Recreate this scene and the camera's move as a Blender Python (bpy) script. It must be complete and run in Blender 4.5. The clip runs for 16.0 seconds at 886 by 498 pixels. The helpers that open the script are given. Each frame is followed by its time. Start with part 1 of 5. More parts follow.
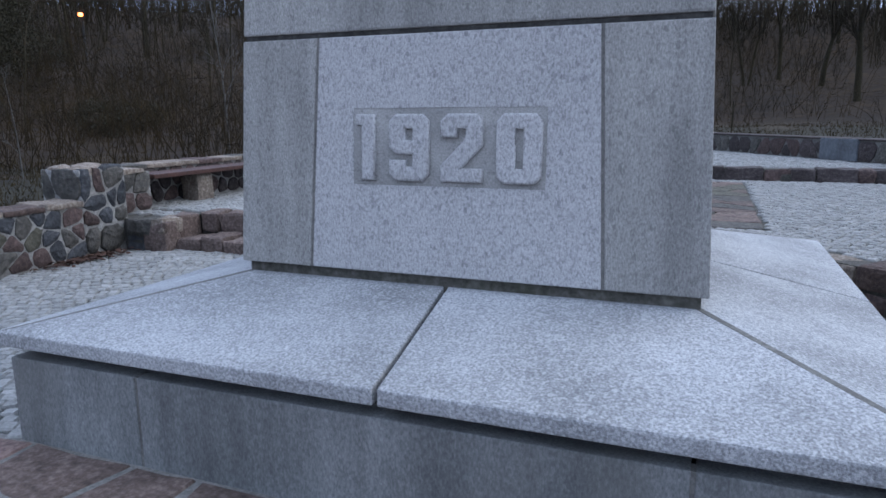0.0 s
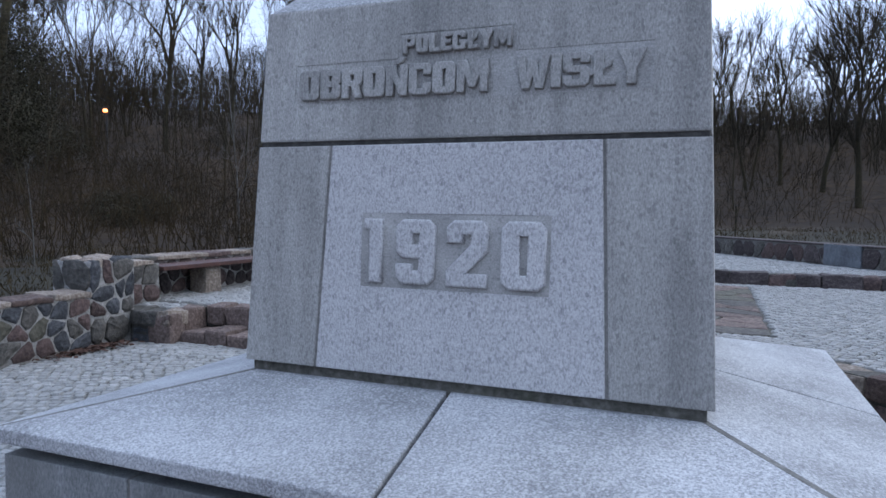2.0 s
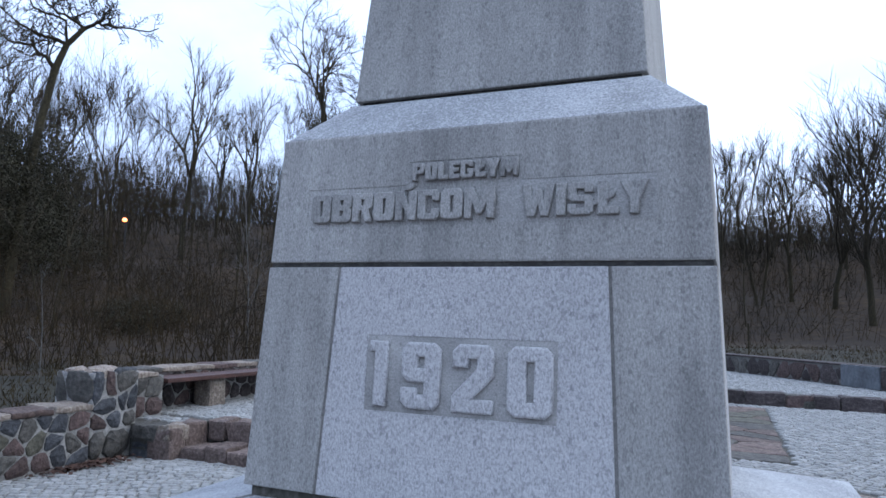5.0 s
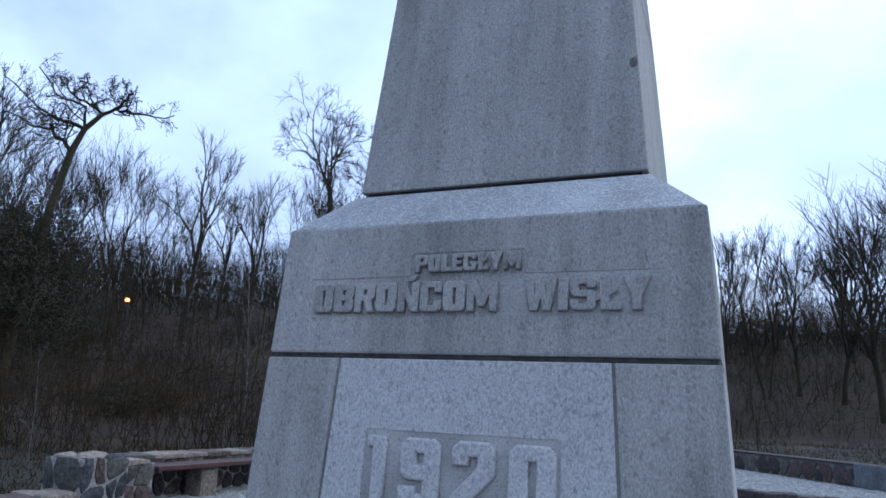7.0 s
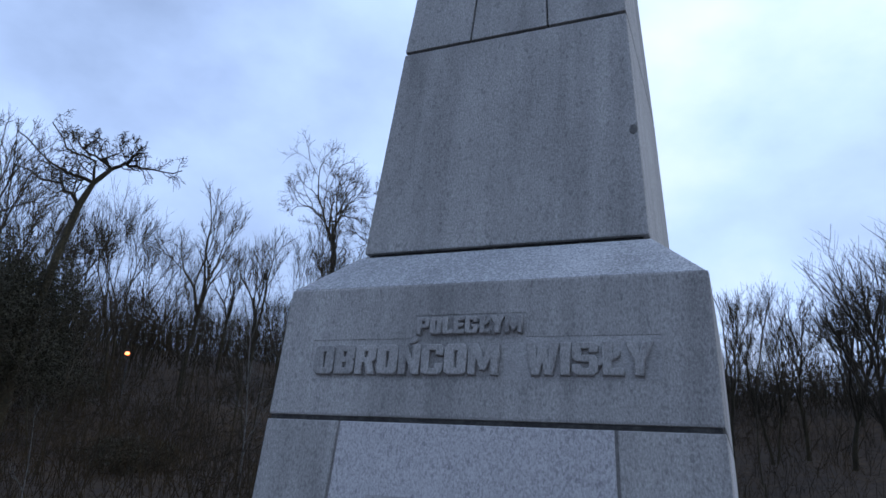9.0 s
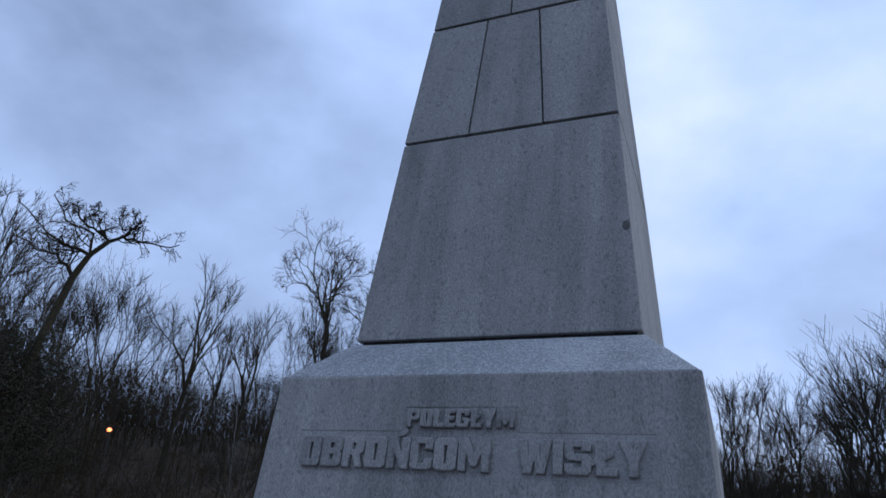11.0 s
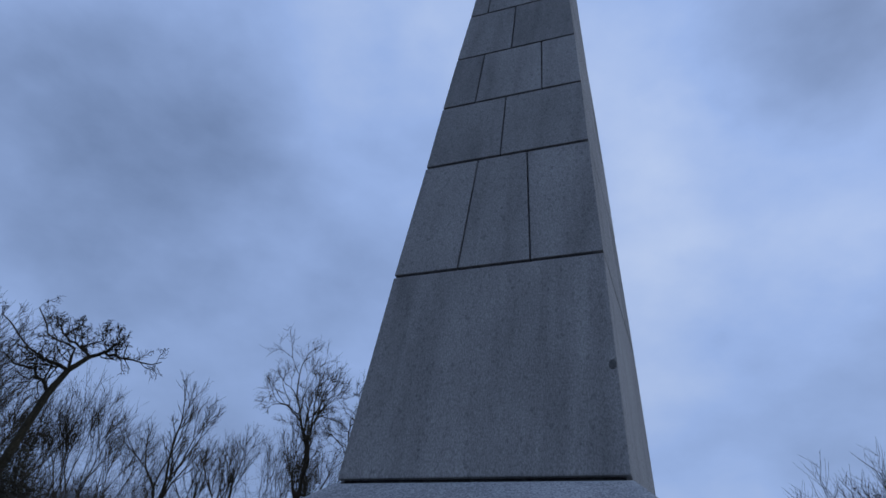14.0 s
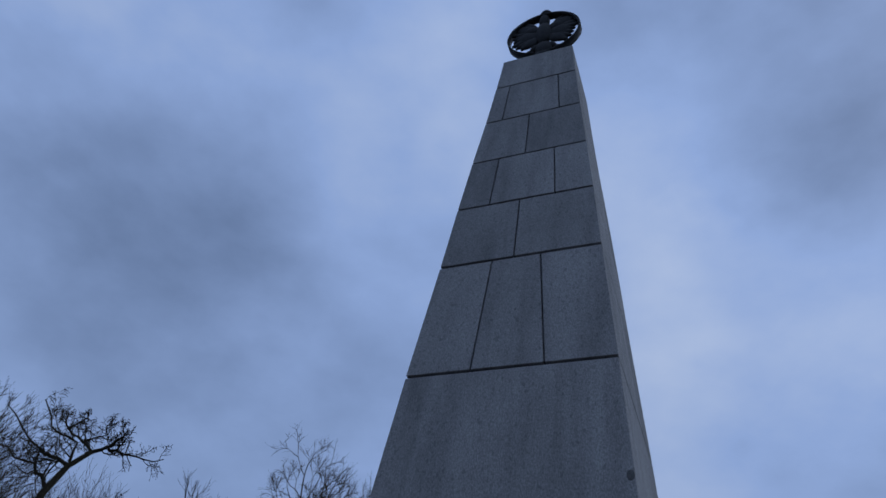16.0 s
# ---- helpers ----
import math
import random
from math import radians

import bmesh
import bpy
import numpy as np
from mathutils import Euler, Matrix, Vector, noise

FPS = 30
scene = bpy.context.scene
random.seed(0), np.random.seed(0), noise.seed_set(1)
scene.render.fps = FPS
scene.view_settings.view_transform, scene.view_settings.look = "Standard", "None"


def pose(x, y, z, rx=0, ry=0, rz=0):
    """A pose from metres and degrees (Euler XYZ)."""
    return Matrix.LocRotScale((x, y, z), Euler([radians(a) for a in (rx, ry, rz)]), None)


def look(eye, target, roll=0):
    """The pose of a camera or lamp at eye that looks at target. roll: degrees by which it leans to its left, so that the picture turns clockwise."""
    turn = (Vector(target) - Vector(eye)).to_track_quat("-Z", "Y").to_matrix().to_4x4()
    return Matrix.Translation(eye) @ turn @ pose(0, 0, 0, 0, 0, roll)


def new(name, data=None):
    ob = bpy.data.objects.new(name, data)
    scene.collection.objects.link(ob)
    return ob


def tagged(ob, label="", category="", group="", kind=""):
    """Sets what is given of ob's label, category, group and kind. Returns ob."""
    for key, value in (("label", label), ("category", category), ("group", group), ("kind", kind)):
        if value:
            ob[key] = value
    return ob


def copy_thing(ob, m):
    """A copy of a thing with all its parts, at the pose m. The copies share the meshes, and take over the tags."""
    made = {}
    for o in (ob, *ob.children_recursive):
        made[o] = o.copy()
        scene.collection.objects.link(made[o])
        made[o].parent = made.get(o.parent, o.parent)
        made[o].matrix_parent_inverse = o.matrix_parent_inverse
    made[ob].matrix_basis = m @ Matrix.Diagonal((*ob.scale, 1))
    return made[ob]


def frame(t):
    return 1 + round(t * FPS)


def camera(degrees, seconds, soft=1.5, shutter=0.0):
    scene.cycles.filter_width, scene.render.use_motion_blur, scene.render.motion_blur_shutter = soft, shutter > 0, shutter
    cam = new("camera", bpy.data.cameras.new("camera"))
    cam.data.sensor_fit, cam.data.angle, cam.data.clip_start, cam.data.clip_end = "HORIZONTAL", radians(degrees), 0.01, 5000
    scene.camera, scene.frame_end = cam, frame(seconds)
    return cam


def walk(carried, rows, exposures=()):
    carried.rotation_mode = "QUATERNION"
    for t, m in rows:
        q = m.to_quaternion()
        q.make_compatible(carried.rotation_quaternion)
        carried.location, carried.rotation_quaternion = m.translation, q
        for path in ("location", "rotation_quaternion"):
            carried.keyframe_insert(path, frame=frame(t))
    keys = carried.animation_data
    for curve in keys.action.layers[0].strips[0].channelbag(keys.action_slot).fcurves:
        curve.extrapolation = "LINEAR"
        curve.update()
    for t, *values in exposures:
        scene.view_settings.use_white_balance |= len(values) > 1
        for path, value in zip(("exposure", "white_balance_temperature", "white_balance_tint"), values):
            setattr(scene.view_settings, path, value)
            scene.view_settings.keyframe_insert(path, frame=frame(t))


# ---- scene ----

# ---- camera: seconds, eye in metres, pitch, roll, heading in degrees ----
cam = camera(65.99, 16.0, 1.6)
ROWS = [
    (0.0, 1.002, -3.669, 1.424, -11.01, 0.31, 21.09),
    (0.5, 1.002, -3.673, 1.433, -8.71, 0.15, 21.02),
    (1.0, 1.010, -3.675, 1.447, -6.49, 0.06, 21.13),
    (1.5, 1.015, -3.686, 1.454, -4.40, -0.51, 21.39),
    (2.0, 1.014, -3.688, 1.464, -3.03, -0.92, 21.72),
    (2.5, 1.014, -3.684, 1.473, -2.11, -1.03, 22.01),
    (3.0, 1.020, -3.682, 1.482, -0.90, -1.01, 22.29),
    (3.5, 1.025, -3.682, 1.489, 0.70, -1.25, 22.41),
    (4.0, 1.030, -3.688, 1.499, 2.65, -1.00, 22.52),
    (6.5, 1.028, -3.692, 1.538, 11.56, -2.89, 22.49),
    (7.0, 1.032, -3.694, 1.545, 13.41, -2.85, 22.58),
    (7.5, 1.034, -3.697, 1.550, 14.88, -2.93, 22.69),
    (8.0, 1.035, -3.698, 1.555, 16.14, -3.12, 22.73),
    (10.5, 1.050, -3.727, 1.600, 22.41, -4.42, 22.20),
    (11.0, 1.051, -3.731, 1.609, 24.89, -4.77, 21.69),
    (11.5, 1.055, -3.748, 1.612, 27.19, -4.98, 21.25),
    (12.0, 1.057, -3.753, 1.618, 29.01, -5.11, 20.81),
    (12.5, 1.065, -3.756, 1.623, 30.62, -5.31, 20.56),
    (13.0, 1.067, -3.766, 1.629, 32.13, -5.42, 20.32),
    (13.5, 1.072, -3.779, 1.637, 33.63, -5.38, 20.20),
    (14.0, 1.072, -3.783, 1.653, 35.19, -5.54, 20.16),
    (14.5, 1.071, -3.798, 1.662, 37.02, -5.75, 20.17),
    (15.0, 1.071, -3.803, 1.665, 39.16, -6.30, 20.17),
    (15.5, 1.066, -3.802, 1.660, 41.32, -6.70, 20.11),
    (16.0, 1.069, -3.796, 1.664, 43.34, -6.98, 20.33),
]
EXPOSURES = [(0.0, 1.34, 6750, 8), (2.0, 1.36, 6750, 8), (3.5, 1.52, 6850, 7), (4.2, 1.52, 6800, 7), (7.0, 1.10, 6250, 6), (8.0, 0.86, 6200, 7), (11.0, 0.30, 6150, 8), (12.5, -0.09, 5850, 9), (14.5, -0.36, 5750, 9), (16.0, -0.53, 5700, 9)]
walk(cam, [(t, pose(x, y, z, 90 + pitch, roll, yaw)) for t, x, y, z, pitch, roll, yaw in ROWS], EXPOSURES)

# ---- overcast dusk: sky with drifting cloud, and a weak, very wide sun behind it ----
SUN_EL, SUN_AZ = radians(42), radians(62)
world = bpy.data.worlds.new("dusk_sky")
scene.world = world
world.use_nodes = True
wn, wl = world.node_tree.nodes, world.node_tree.links
wn.clear()


def wnode(kind, **sets):
    n = wn.new(kind)
    for key, value in sets.items():
        n.inputs[key.replace("_", " ")].default_value = value
    return n


w_out, w_bg = wn.new("ShaderNodeOutputWorld"), wn.new("ShaderNodeBackground")
sky = wn.new("ShaderNodeTexSky")
sky.sky_type, sky.sun_disc, sky.sun_elevation, sky.sun_rotation = "NISHITA", False, SUN_EL, SUN_AZ
sky.air_density, sky.dust_density = 1.4, 3.0
coord = wn.new("ShaderNodeTexCoord")
stretch = wn.new("ShaderNodeMapping")
stretch.inputs["Scale"].default_value = (1.0, 1.0, 1.7)
stretch.inputs["Location"].default_value = (2.35, 0.4, 0.15)
big = wnode("ShaderNodeTexNoise", Scale=1.5, Detail=4.0, Roughness=0.45, Distortion=0.25)
fine = wnode("ShaderNodeTexNoise", Scale=4.6, Detail=6.0, Roughness=0.55)
mix_n = wn.new("ShaderNodeMix")
mix_n.inputs["Factor"].default_value = 0.3
ramp = wn.new("ShaderNodeValToRGB")
for e, (at, colour) in zip((ramp.color_ramp.elements[0], ramp.color_ramp.elements[1], ramp.color_ramp.elements.new(0.5)),
                           ((0.26, (0.205, 0.270, 0.43, 1)), (0.74, (0.64, 0.78, 1.08, 1)), (0.5, (0.405, 0.518, 0.80, 1)))):
    e.position, e.color = at, colour
blend = wn.new("ShaderNodeMix")
blend.data_type, blend.blend_type = "RGBA", "MIX"
blend.inputs["Factor"].default_value = 0.9
dim = wn.new("ShaderNodeVectorMath")
dim.operation = "SCALE"
dim.inputs["Scale"].default_value = 0.1
w_bg.inputs["Strength"].default_value = 1.0
# the cloud is thinner, and so brighter, behind the obelisk and to its side
west = wn.new("ShaderNodeVectorMath")
west.operation = "DOT_PRODUCT"
west.inputs[1].default_value = (0.28, 0.10, 0.95)
glow = wnode("ShaderNodeMapRange", From_Min=-1.0, From_Max=1.0, To_Min=0.74, To_Max=1.17)
lit = wn.new("ShaderNodeVectorMath")
lit.operation = "SCALE"
# broad cloud masses with frayed edges: darker ones and thin, bright ones
fray = wnode("ShaderNodeTexNoise", Scale=2.4, Detail=5.0, Roughness=0.55)
wl.new(coord.outputs["Generated"], fray.inputs["Vector"])
off = wn.new("ShaderNodeVectorMath")
off.operation = "MULTIPLY_ADD"
off.inputs[1].default_value, off.inputs[2].default_value = (0.55, 0.55, 0.55), (-0.275, -0.275, -0.275)
wl.new(fray.outputs["Color"], off.inputs[0])
bent = wn.new("ShaderNodeVectorMath")
wl.new(coord.outputs["Generated"], bent.inputs[0])
wl.new(off.outputs[0], bent.inputs[1])
unit = wn.new("ShaderNodeVectorMath")
unit.operation = "NORMALIZE"
wl.new(bent.outputs[0], unit.inputs[0])
density = mix_n.outputs["Result"]
for centre, wide, amount in (((-0.67, 0.46, 0.585), 19, -0.10), ((0.12, 0.55, 0.826), 13, -0.06), ((0.05, 0.80, 0.60), 15, 0.06), ((-0.48, 0.46, 0.747), 13, 0.045), ((-0.85, 0.30, 0.43), 14, 0.05), ((0.10, 0.97, 0.21), 24, -0.06)):
    near = wn.new("ShaderNodeVectorMath")
    near.operation = "DOT_PRODUCT"
    near.inputs[1].default_value = centre
    wl.new(unit.outputs[0], near.inputs[0])
    mass = wnode("ShaderNodeMapRange", From_Min=math.cos(radians(wide)), From_Max=1.0, To_Min=0.0, To_Max=amount)
    mass.interpolation_type = "SMOOTHSTEP"
    wl.new(near.outputs["Value"], mass.inputs["Value"])
    total = wn.new("ShaderNodeMath")
    wl.new(density, total.inputs[0])
    wl.new(mass.outputs[0], total.inputs[1])
    density = total.outputs[0]
for a, b in ((coord.outputs["Generated"], stretch.inputs["Vector"]), (stretch.outputs[0], big.inputs["Vector"]), (stretch.outputs[0], fine.inputs["Vector"]),
             (big.outputs["Fac"], mix_n.inputs["A"]), (fine.outputs["Fac"], mix_n.inputs["B"]), (density, ramp.inputs["Fac"]),
             (sky.outputs[0], dim.inputs[0]), (dim.outputs[0], blend.inputs["A"]), (ramp.outputs["Color"], blend.inputs["B"]),
             (coord.outputs["Generated"], west.inputs[0]), (west.outputs["Value"], glow.inputs["Value"]), (blend.outputs["Result"], lit.inputs[0]),
             (glow.outputs[0], lit.inputs["Scale"]), (lit.outputs[0], w_bg.inputs["Color"]), (w_bg.outputs[0], w_out.inputs[0])):
    wl.new(a, b)
sun = new("sun", bpy.data.lights.new("sun", "SUN"))
sun.data.energy, sun.data.angle, sun.data.color = 0.32, radians(40), (0.95, 0.97, 1.0)
sun.matrix_world = look((math.sin(SUN_AZ) * math.cos(SUN_EL), math.cos(SUN_AZ) * math.cos(SUN_EL), math.sin(SUN_EL)), (0, 0, 0))


# ---- materials ----
def material(name, colours, grain=60.0, blotch=2.0, rough=0.85, bump=0.3, dist=0.004, metal=0.0, spots=None, tint=0.0, streaks=0.0, stops=(0.3, 0.5, 0.7), moss=None, soft=0.35, tall=1.0):
    """colours: dark, middle, light of the grain. blotch: scale of the broad stains. spots: dark crystals. tint: how far each piece differs."""
    m = bpy.data.materials.new(name)
    m.use_nodes = True
    nt = m.node_tree
    bsdf = nt.nodes["Principled BSDF"]
    bsdf.inputs["Roughness"].default_value, bsdf.inputs["Metallic"].default_value = rough, metal
    bsdf.inputs["Specular IOR Level"].default_value = 0.4

    def node(kind, **sets):
        n = nt.nodes.new(kind)
        for key, value in sets.items():
            n.inputs[key.replace("_", " ")].default_value = value
        return n

    def mixer(kind, fac, a, b):
        n = nt.nodes.new("ShaderNodeMix")
        n.data_type, n.blend_type = "RGBA", kind
        for sock, v in ((n.inputs["Factor"], fac), (n.inputs["A"], a), (n.inputs["B"], b)):
            if hasattr(v, "links"):
                nt.links.new(v, sock)
            else:
                sock.default_value = v
        return n.outputs["Result"]

    tc = node("ShaderNodeTexCoord")
    place = tc.outputs["Object"]
    info = node("ShaderNodeObjectInfo")
    if tint:
        add = nt.nodes.new("ShaderNodeVectorMath")
        add.operation = "MULTIPLY_ADD"
        add.inputs[1].default_value = (1, 1, 1)
        nt.links.new(place, add.inputs[0])
        comb = node("ShaderNodeCombineXYZ")
        mul = nt.nodes.new("ShaderNodeMath")
        mul.operation = "MULTIPLY"
        mul.inputs[1].default_value = 37.0
        nt.links.new(info.outputs["Random"], mul.inputs[0])
        nt.links.new(mul.outputs[0], comb.inputs[0])
        nt.links.new(comb.outputs[0], add.inputs[2])
        place = add.outputs[0]
    g = node("ShaderNodeTexNoise", Scale=grain, Detail=3.0, Roughness=0.65)
    if tall != 1.0:
        tm = node("ShaderNodeMapping")
        tm.inputs["Scale"].default_value = (1.0, 1.0, tall)
        nt.links.new(place, tm.inputs["Vector"])
        place = tm.outputs[0]
    nt.links.new(place, g.inputs["Vector"])
    r = node("ShaderNodeValToRGB")
    r.color_ramp.elements[0].position, r.color_ramp.elements[1].position = stops[0], stops[2]
    r.color_ramp.elements.new(stops[1])
    for e, c in zip(r.color_ramp.elements, colours):
        e.color = (*c, 1)
    nt.links.new(g.outputs["Fac"], r.inputs["Fac"])
    out = r.outputs["Color"]
    b = node("ShaderNodeTexNoise", Scale=blotch, Detail=5.0, Roughness=0.6)
    nt.links.new(place, b.inputs["Vector"])
    br = node("ShaderNodeMapRange", From_Min=0.3, From_Max=0.7, To_Min=1.0 - soft, To_Max=1.0 + soft * 0.5)
    nt.links.new(b.outputs["Fac"], br.inputs["Value"])
    scale_c = nt.nodes.new("ShaderNodeVectorMath")
    scale_c.operation = "SCALE"
    nt.links.new(out, scale_c.inputs[0])
    nt.links.new(br.outputs[0], scale_c.inputs["Scale"])
    out = scale_c.outputs[0]
    if spots:
        v = node("ShaderNodeTexVoronoi", Scale=spots[0])
        nt.links.new(place, v.inputs["Vector"])
        sep = node("ShaderNodeSeparateColor")
        nt.links.new(v.outputs["Color"], sep.inputs[0])
        gt = node("ShaderNodeMapRange", From_Min=spots[1], From_Max=spots[1] + 0.12, To_Min=0.0, To_Max=spots[2])
        nt.links.new(sep.outputs[0], gt.inputs["Value"])
        out = mixer("MIX", gt.outputs[0], out, (*spots[3], 1))
        if len(spots) > 4:
            lt = node("ShaderNodeMapRange", From_Min=1 - spots[1] + 0.1, From_Max=1 - spots[1], To_Min=0.0, To_Max=spots[2])
            nt.links.new(sep.outputs[1], lt.inputs["Value"])
            out = mixer("MIX", lt.outputs[0], out, (*spots[4], 1))
    if streaks:
        mp = node("ShaderNodeMapping")
        mp.inputs["Scale"].default_value = (7.0, 7.0, 1.1)
        nt.links.new(place, mp.inputs["Vector"])
        s = node("ShaderNodeTexNoise", Scale=1.0, Detail=4.0, Roughness=0.6)
        nt.links.new(mp.outputs[0], s.inputs["Vector"])
        sr = node("ShaderNodeMapRange", From_Min=0.45, From_Max=0.72, To_Min=0.0, To_Max=streaks)
        nt.links.new(s.outputs["Fac"], sr.inputs["Value"])
        out = mixer("MULTIPLY", sr.outputs[0], out, (0.42, 0.42, 0.43, 1))
    if moss:
        mo = node("ShaderNodeTexNoise", Scale=moss[1], Detail=4.0)
        nt.links.new(place, mo.inputs["Vector"])
        mr = node("ShaderNodeMapRange", From_Min=0.55, From_Max=0.7, To_Min=0.0, To_Max=moss[2])
        nt.links.new(mo.outputs["Fac"], mr.inputs["Value"])
        out = mixer("MIX", mr.outputs[0], out, (*moss[0], 1))
    if tint:
        hue = node("ShaderNodeHueSaturation")
        tv = node("ShaderNodeMapRange", To_Min=1.0 - tint, To_Max=1.0 + tint)
        nt.links.new(info.outputs["Random"], tv.inputs["Value"])
        nt.links.new(tv.outputs[0], hue.inputs["Value"])
        nt.links.new(out, hue.inputs["Color"])
        out = hue.outputs[0]
    nt.links.new(out, bsdf.inputs["Base Color"])
    if bump:
        bp = node("ShaderNodeBump", Strength=bump, Distance=dist)
        nt.links.new(g.outputs["Fac"], bp.inputs["Height"])
        nt.links.new(bp.outputs[0], bsdf.inputs["Normal"])
    return m


GREY_SPOTS = (98.0, 0.88, 0.5, (0.125, 0.13, 0.14), (0.46, 0.46, 0.455))
M_PANEL = material("hammered_granite", ((0.262, 0.260, 0.261), (0.382, 0.379, 0.379), (0.497, 0.493, 0.491)), 130, 1.6, 0.8, 0.6, 0.006, spots=GREY_SPOTS, tint=0.03, soft=0.14, tall=0.6, stops=(0.34, 0.5, 0.66))
M_STONE = material("weathered_granite", ((0.212, 0.209, 0.198), (0.315, 0.310, 0.295), (0.414, 0.407, 0.387)), 150, 0.9, 0.85, 0.6, 0.006, spots=(88.0, 0.90, 0.55, (0.11, 0.11, 0.11)),
                   tint=0.05, streaks=0.46, stops=(0.32, 0.5, 0.68), soft=0.34, tall=0.5)
M_CAP = material("bright_granite", ((0.185, 0.192, 0.199), (0.310, 0.321, 0.331), (0.455, 0.469, 0.479)), 110, 2.0, 0.72, 0.7, 0.006, spots=(105.0, 0.84, 0.34, (0.15, 0.165, 0.175), (0.56, 0.565, 0.57)), tint=0.03, soft=0.36, stops=(0.34, 0.5, 0.66))
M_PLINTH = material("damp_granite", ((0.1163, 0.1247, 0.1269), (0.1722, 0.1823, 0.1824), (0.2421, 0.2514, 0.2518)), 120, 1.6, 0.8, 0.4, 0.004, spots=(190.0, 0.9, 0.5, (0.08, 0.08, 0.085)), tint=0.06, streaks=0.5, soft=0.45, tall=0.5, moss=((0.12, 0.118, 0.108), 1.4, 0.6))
# dark joint filling, near black so the shadow in deep gaps is coloured in
M_JOINT = material("shaded_dark_mortar", ((0.025, 0.025, 0.024), (0.0425, 0.0415, 0.039), (0.07, 0.0675, 0.0625)), 40, 5, 0.95, 0.5)
M_STRIP = material("thin_mortar", ((0.126, 0.1242, 0.117), (0.171, 0.1674, 0.1575), (0.225, 0.2205, 0.207)), 60, 5, 0.95, 0.4)
M_SEAM = material("grey_mortar", ((0.10, 0.10, 0.095), (0.145, 0.143, 0.135), (0.19, 0.185, 0.175)), 60, 5, 0.95, 0.4)
# brown-green mortar, darkened in colour for the shade of the die's foot joint
M_BED = material("shaded_mortar_bed", ((0.045, 0.044, 0.036), (0.085, 0.082, 0.070), (0.135, 0.130, 0.115)), 30, 5, 0.95, 0.5, moss=((0.04, 0.045, 0.025), 2.5, 0.5))
M_GROUT = material("pale_mortar", ((0.1665, 0.1620, 0.1530), (0.2565, 0.2502, 0.2358), (0.3420, 0.3348, 0.3168)), 45, 4, 0.95, 0.6, 0.008, moss=((0.09, 0.085, 0.07), 3.0, 0.5))
M_BRONZE = material("dark_bronze", ((0.004, 0.004, 0.004), (0.008, 0.0085, 0.008), (0.016, 0.017, 0.015)), 30, 6, 0.75, 0.4)
M_SETT = material("grey_sett_granite", ((0.1800, 0.1836, 0.1764), (0.2502, 0.2520, 0.2430), (0.3195, 0.3195, 0.3078)), 60, 1.1, 0.85, 0.6, 0.006, tint=0.13, soft=0.25)
M_SAND = material("joint_sand", ((0.0360, 0.0342, 0.0288), (0.0630, 0.0594, 0.0513), (0.1080, 0.1017, 0.0900)), 50, 3, 1.0, 0.5, moss=((0.05, 0.06, 0.03), 2.5, 0.5))
RUBBLE = [
    material("fieldstone_grey", ((0.0396, 0.0371, 0.0332), (0.0737, 0.0695, 0.0620), (0.1246, 0.1133, 0.0975)), 22, 7, 0.85, 0.9, 0.02, tint=0.2),
    material("fieldstone_red", ((0.0384, 0.0252, 0.0218), (0.0703, 0.0471, 0.0398), (0.1127, 0.0809, 0.0683)), 22, 7, 0.85, 0.9, 0.02, tint=0.2),
    material("fieldstone_plum", ((0.0425, 0.0283, 0.0266), (0.0737, 0.0490, 0.0443), (0.1190, 0.0824, 0.0731)), 22, 7, 0.85, 0.9, 0.02, tint=0.2),
    material("fieldstone_green", ((0.0425, 0.0412, 0.0310), (0.0794, 0.0747, 0.0553), (0.1303, 0.1210, 0.0909)), 22, 7, 0.85, 0.9, 0.02, tint=0.2),
    material("fieldstone_ochre", ((0.0464, 0.0305, 0.0185), (0.0862, 0.0583, 0.0371), (0.1326, 0.0961, 0.0649)), 22, 7, 0.85, 0.9, 0.02, tint=0.2),
    material("fieldstone_blue", ((0.0213, 0.0232, 0.0272), (0.0438, 0.0471, 0.0530), (0.0829, 0.0869, 0.0928)), 22, 7, 0.8, 0.9, 0.02, tint=0.25),
]
M_DUSKY = material("dark_plum_fieldstone", ((0.0271, 0.0213, 0.0213), (0.0492, 0.0385, 0.0377), (0.0820, 0.0681, 0.0656)), 22, 7, 0.85, 0.9, 0.02, tint=0.35)
M_FLAG = material("pink_flagstone", ((0.135, 0.088, 0.078), (0.225, 0.150, 0.130), (0.310, 0.225, 0.200)), 40, 4, 0.8, 0.5, 0.008, tint=0.2)
M_FLAG2 = material("grey_flagstone", ((0.096, 0.1, 0.104), (0.16, 0.164, 0.168), (0.232, 0.232, 0.232)), 40, 4, 0.8, 0.5, 0.008, tint=0.2)
M_COPING = material("worn_coping_stone", ((0.1091, 0.0826, 0.0677), (0.1884, 0.1542, 0.1256), (0.3272, 0.2846, 0.2396)), 30, 4, 0.9, 0.6, 0.012, tint=0.15)
M_STEP = material("worn_red_step_stone", ((0.0636, 0.0449, 0.0389), (0.1160, 0.0838, 0.0718), (0.1945, 0.1496, 0.1309)), 30, 4, 0.9, 0.6, 0.012, tint=0.18)
M_WOOD = material("stained_bench_wood", ((0.0327, 0.0138, 0.0107), (0.0608, 0.0252, 0.0191), (0.1029, 0.0459, 0.0352)), 25, 3, 0.55, 0.3)
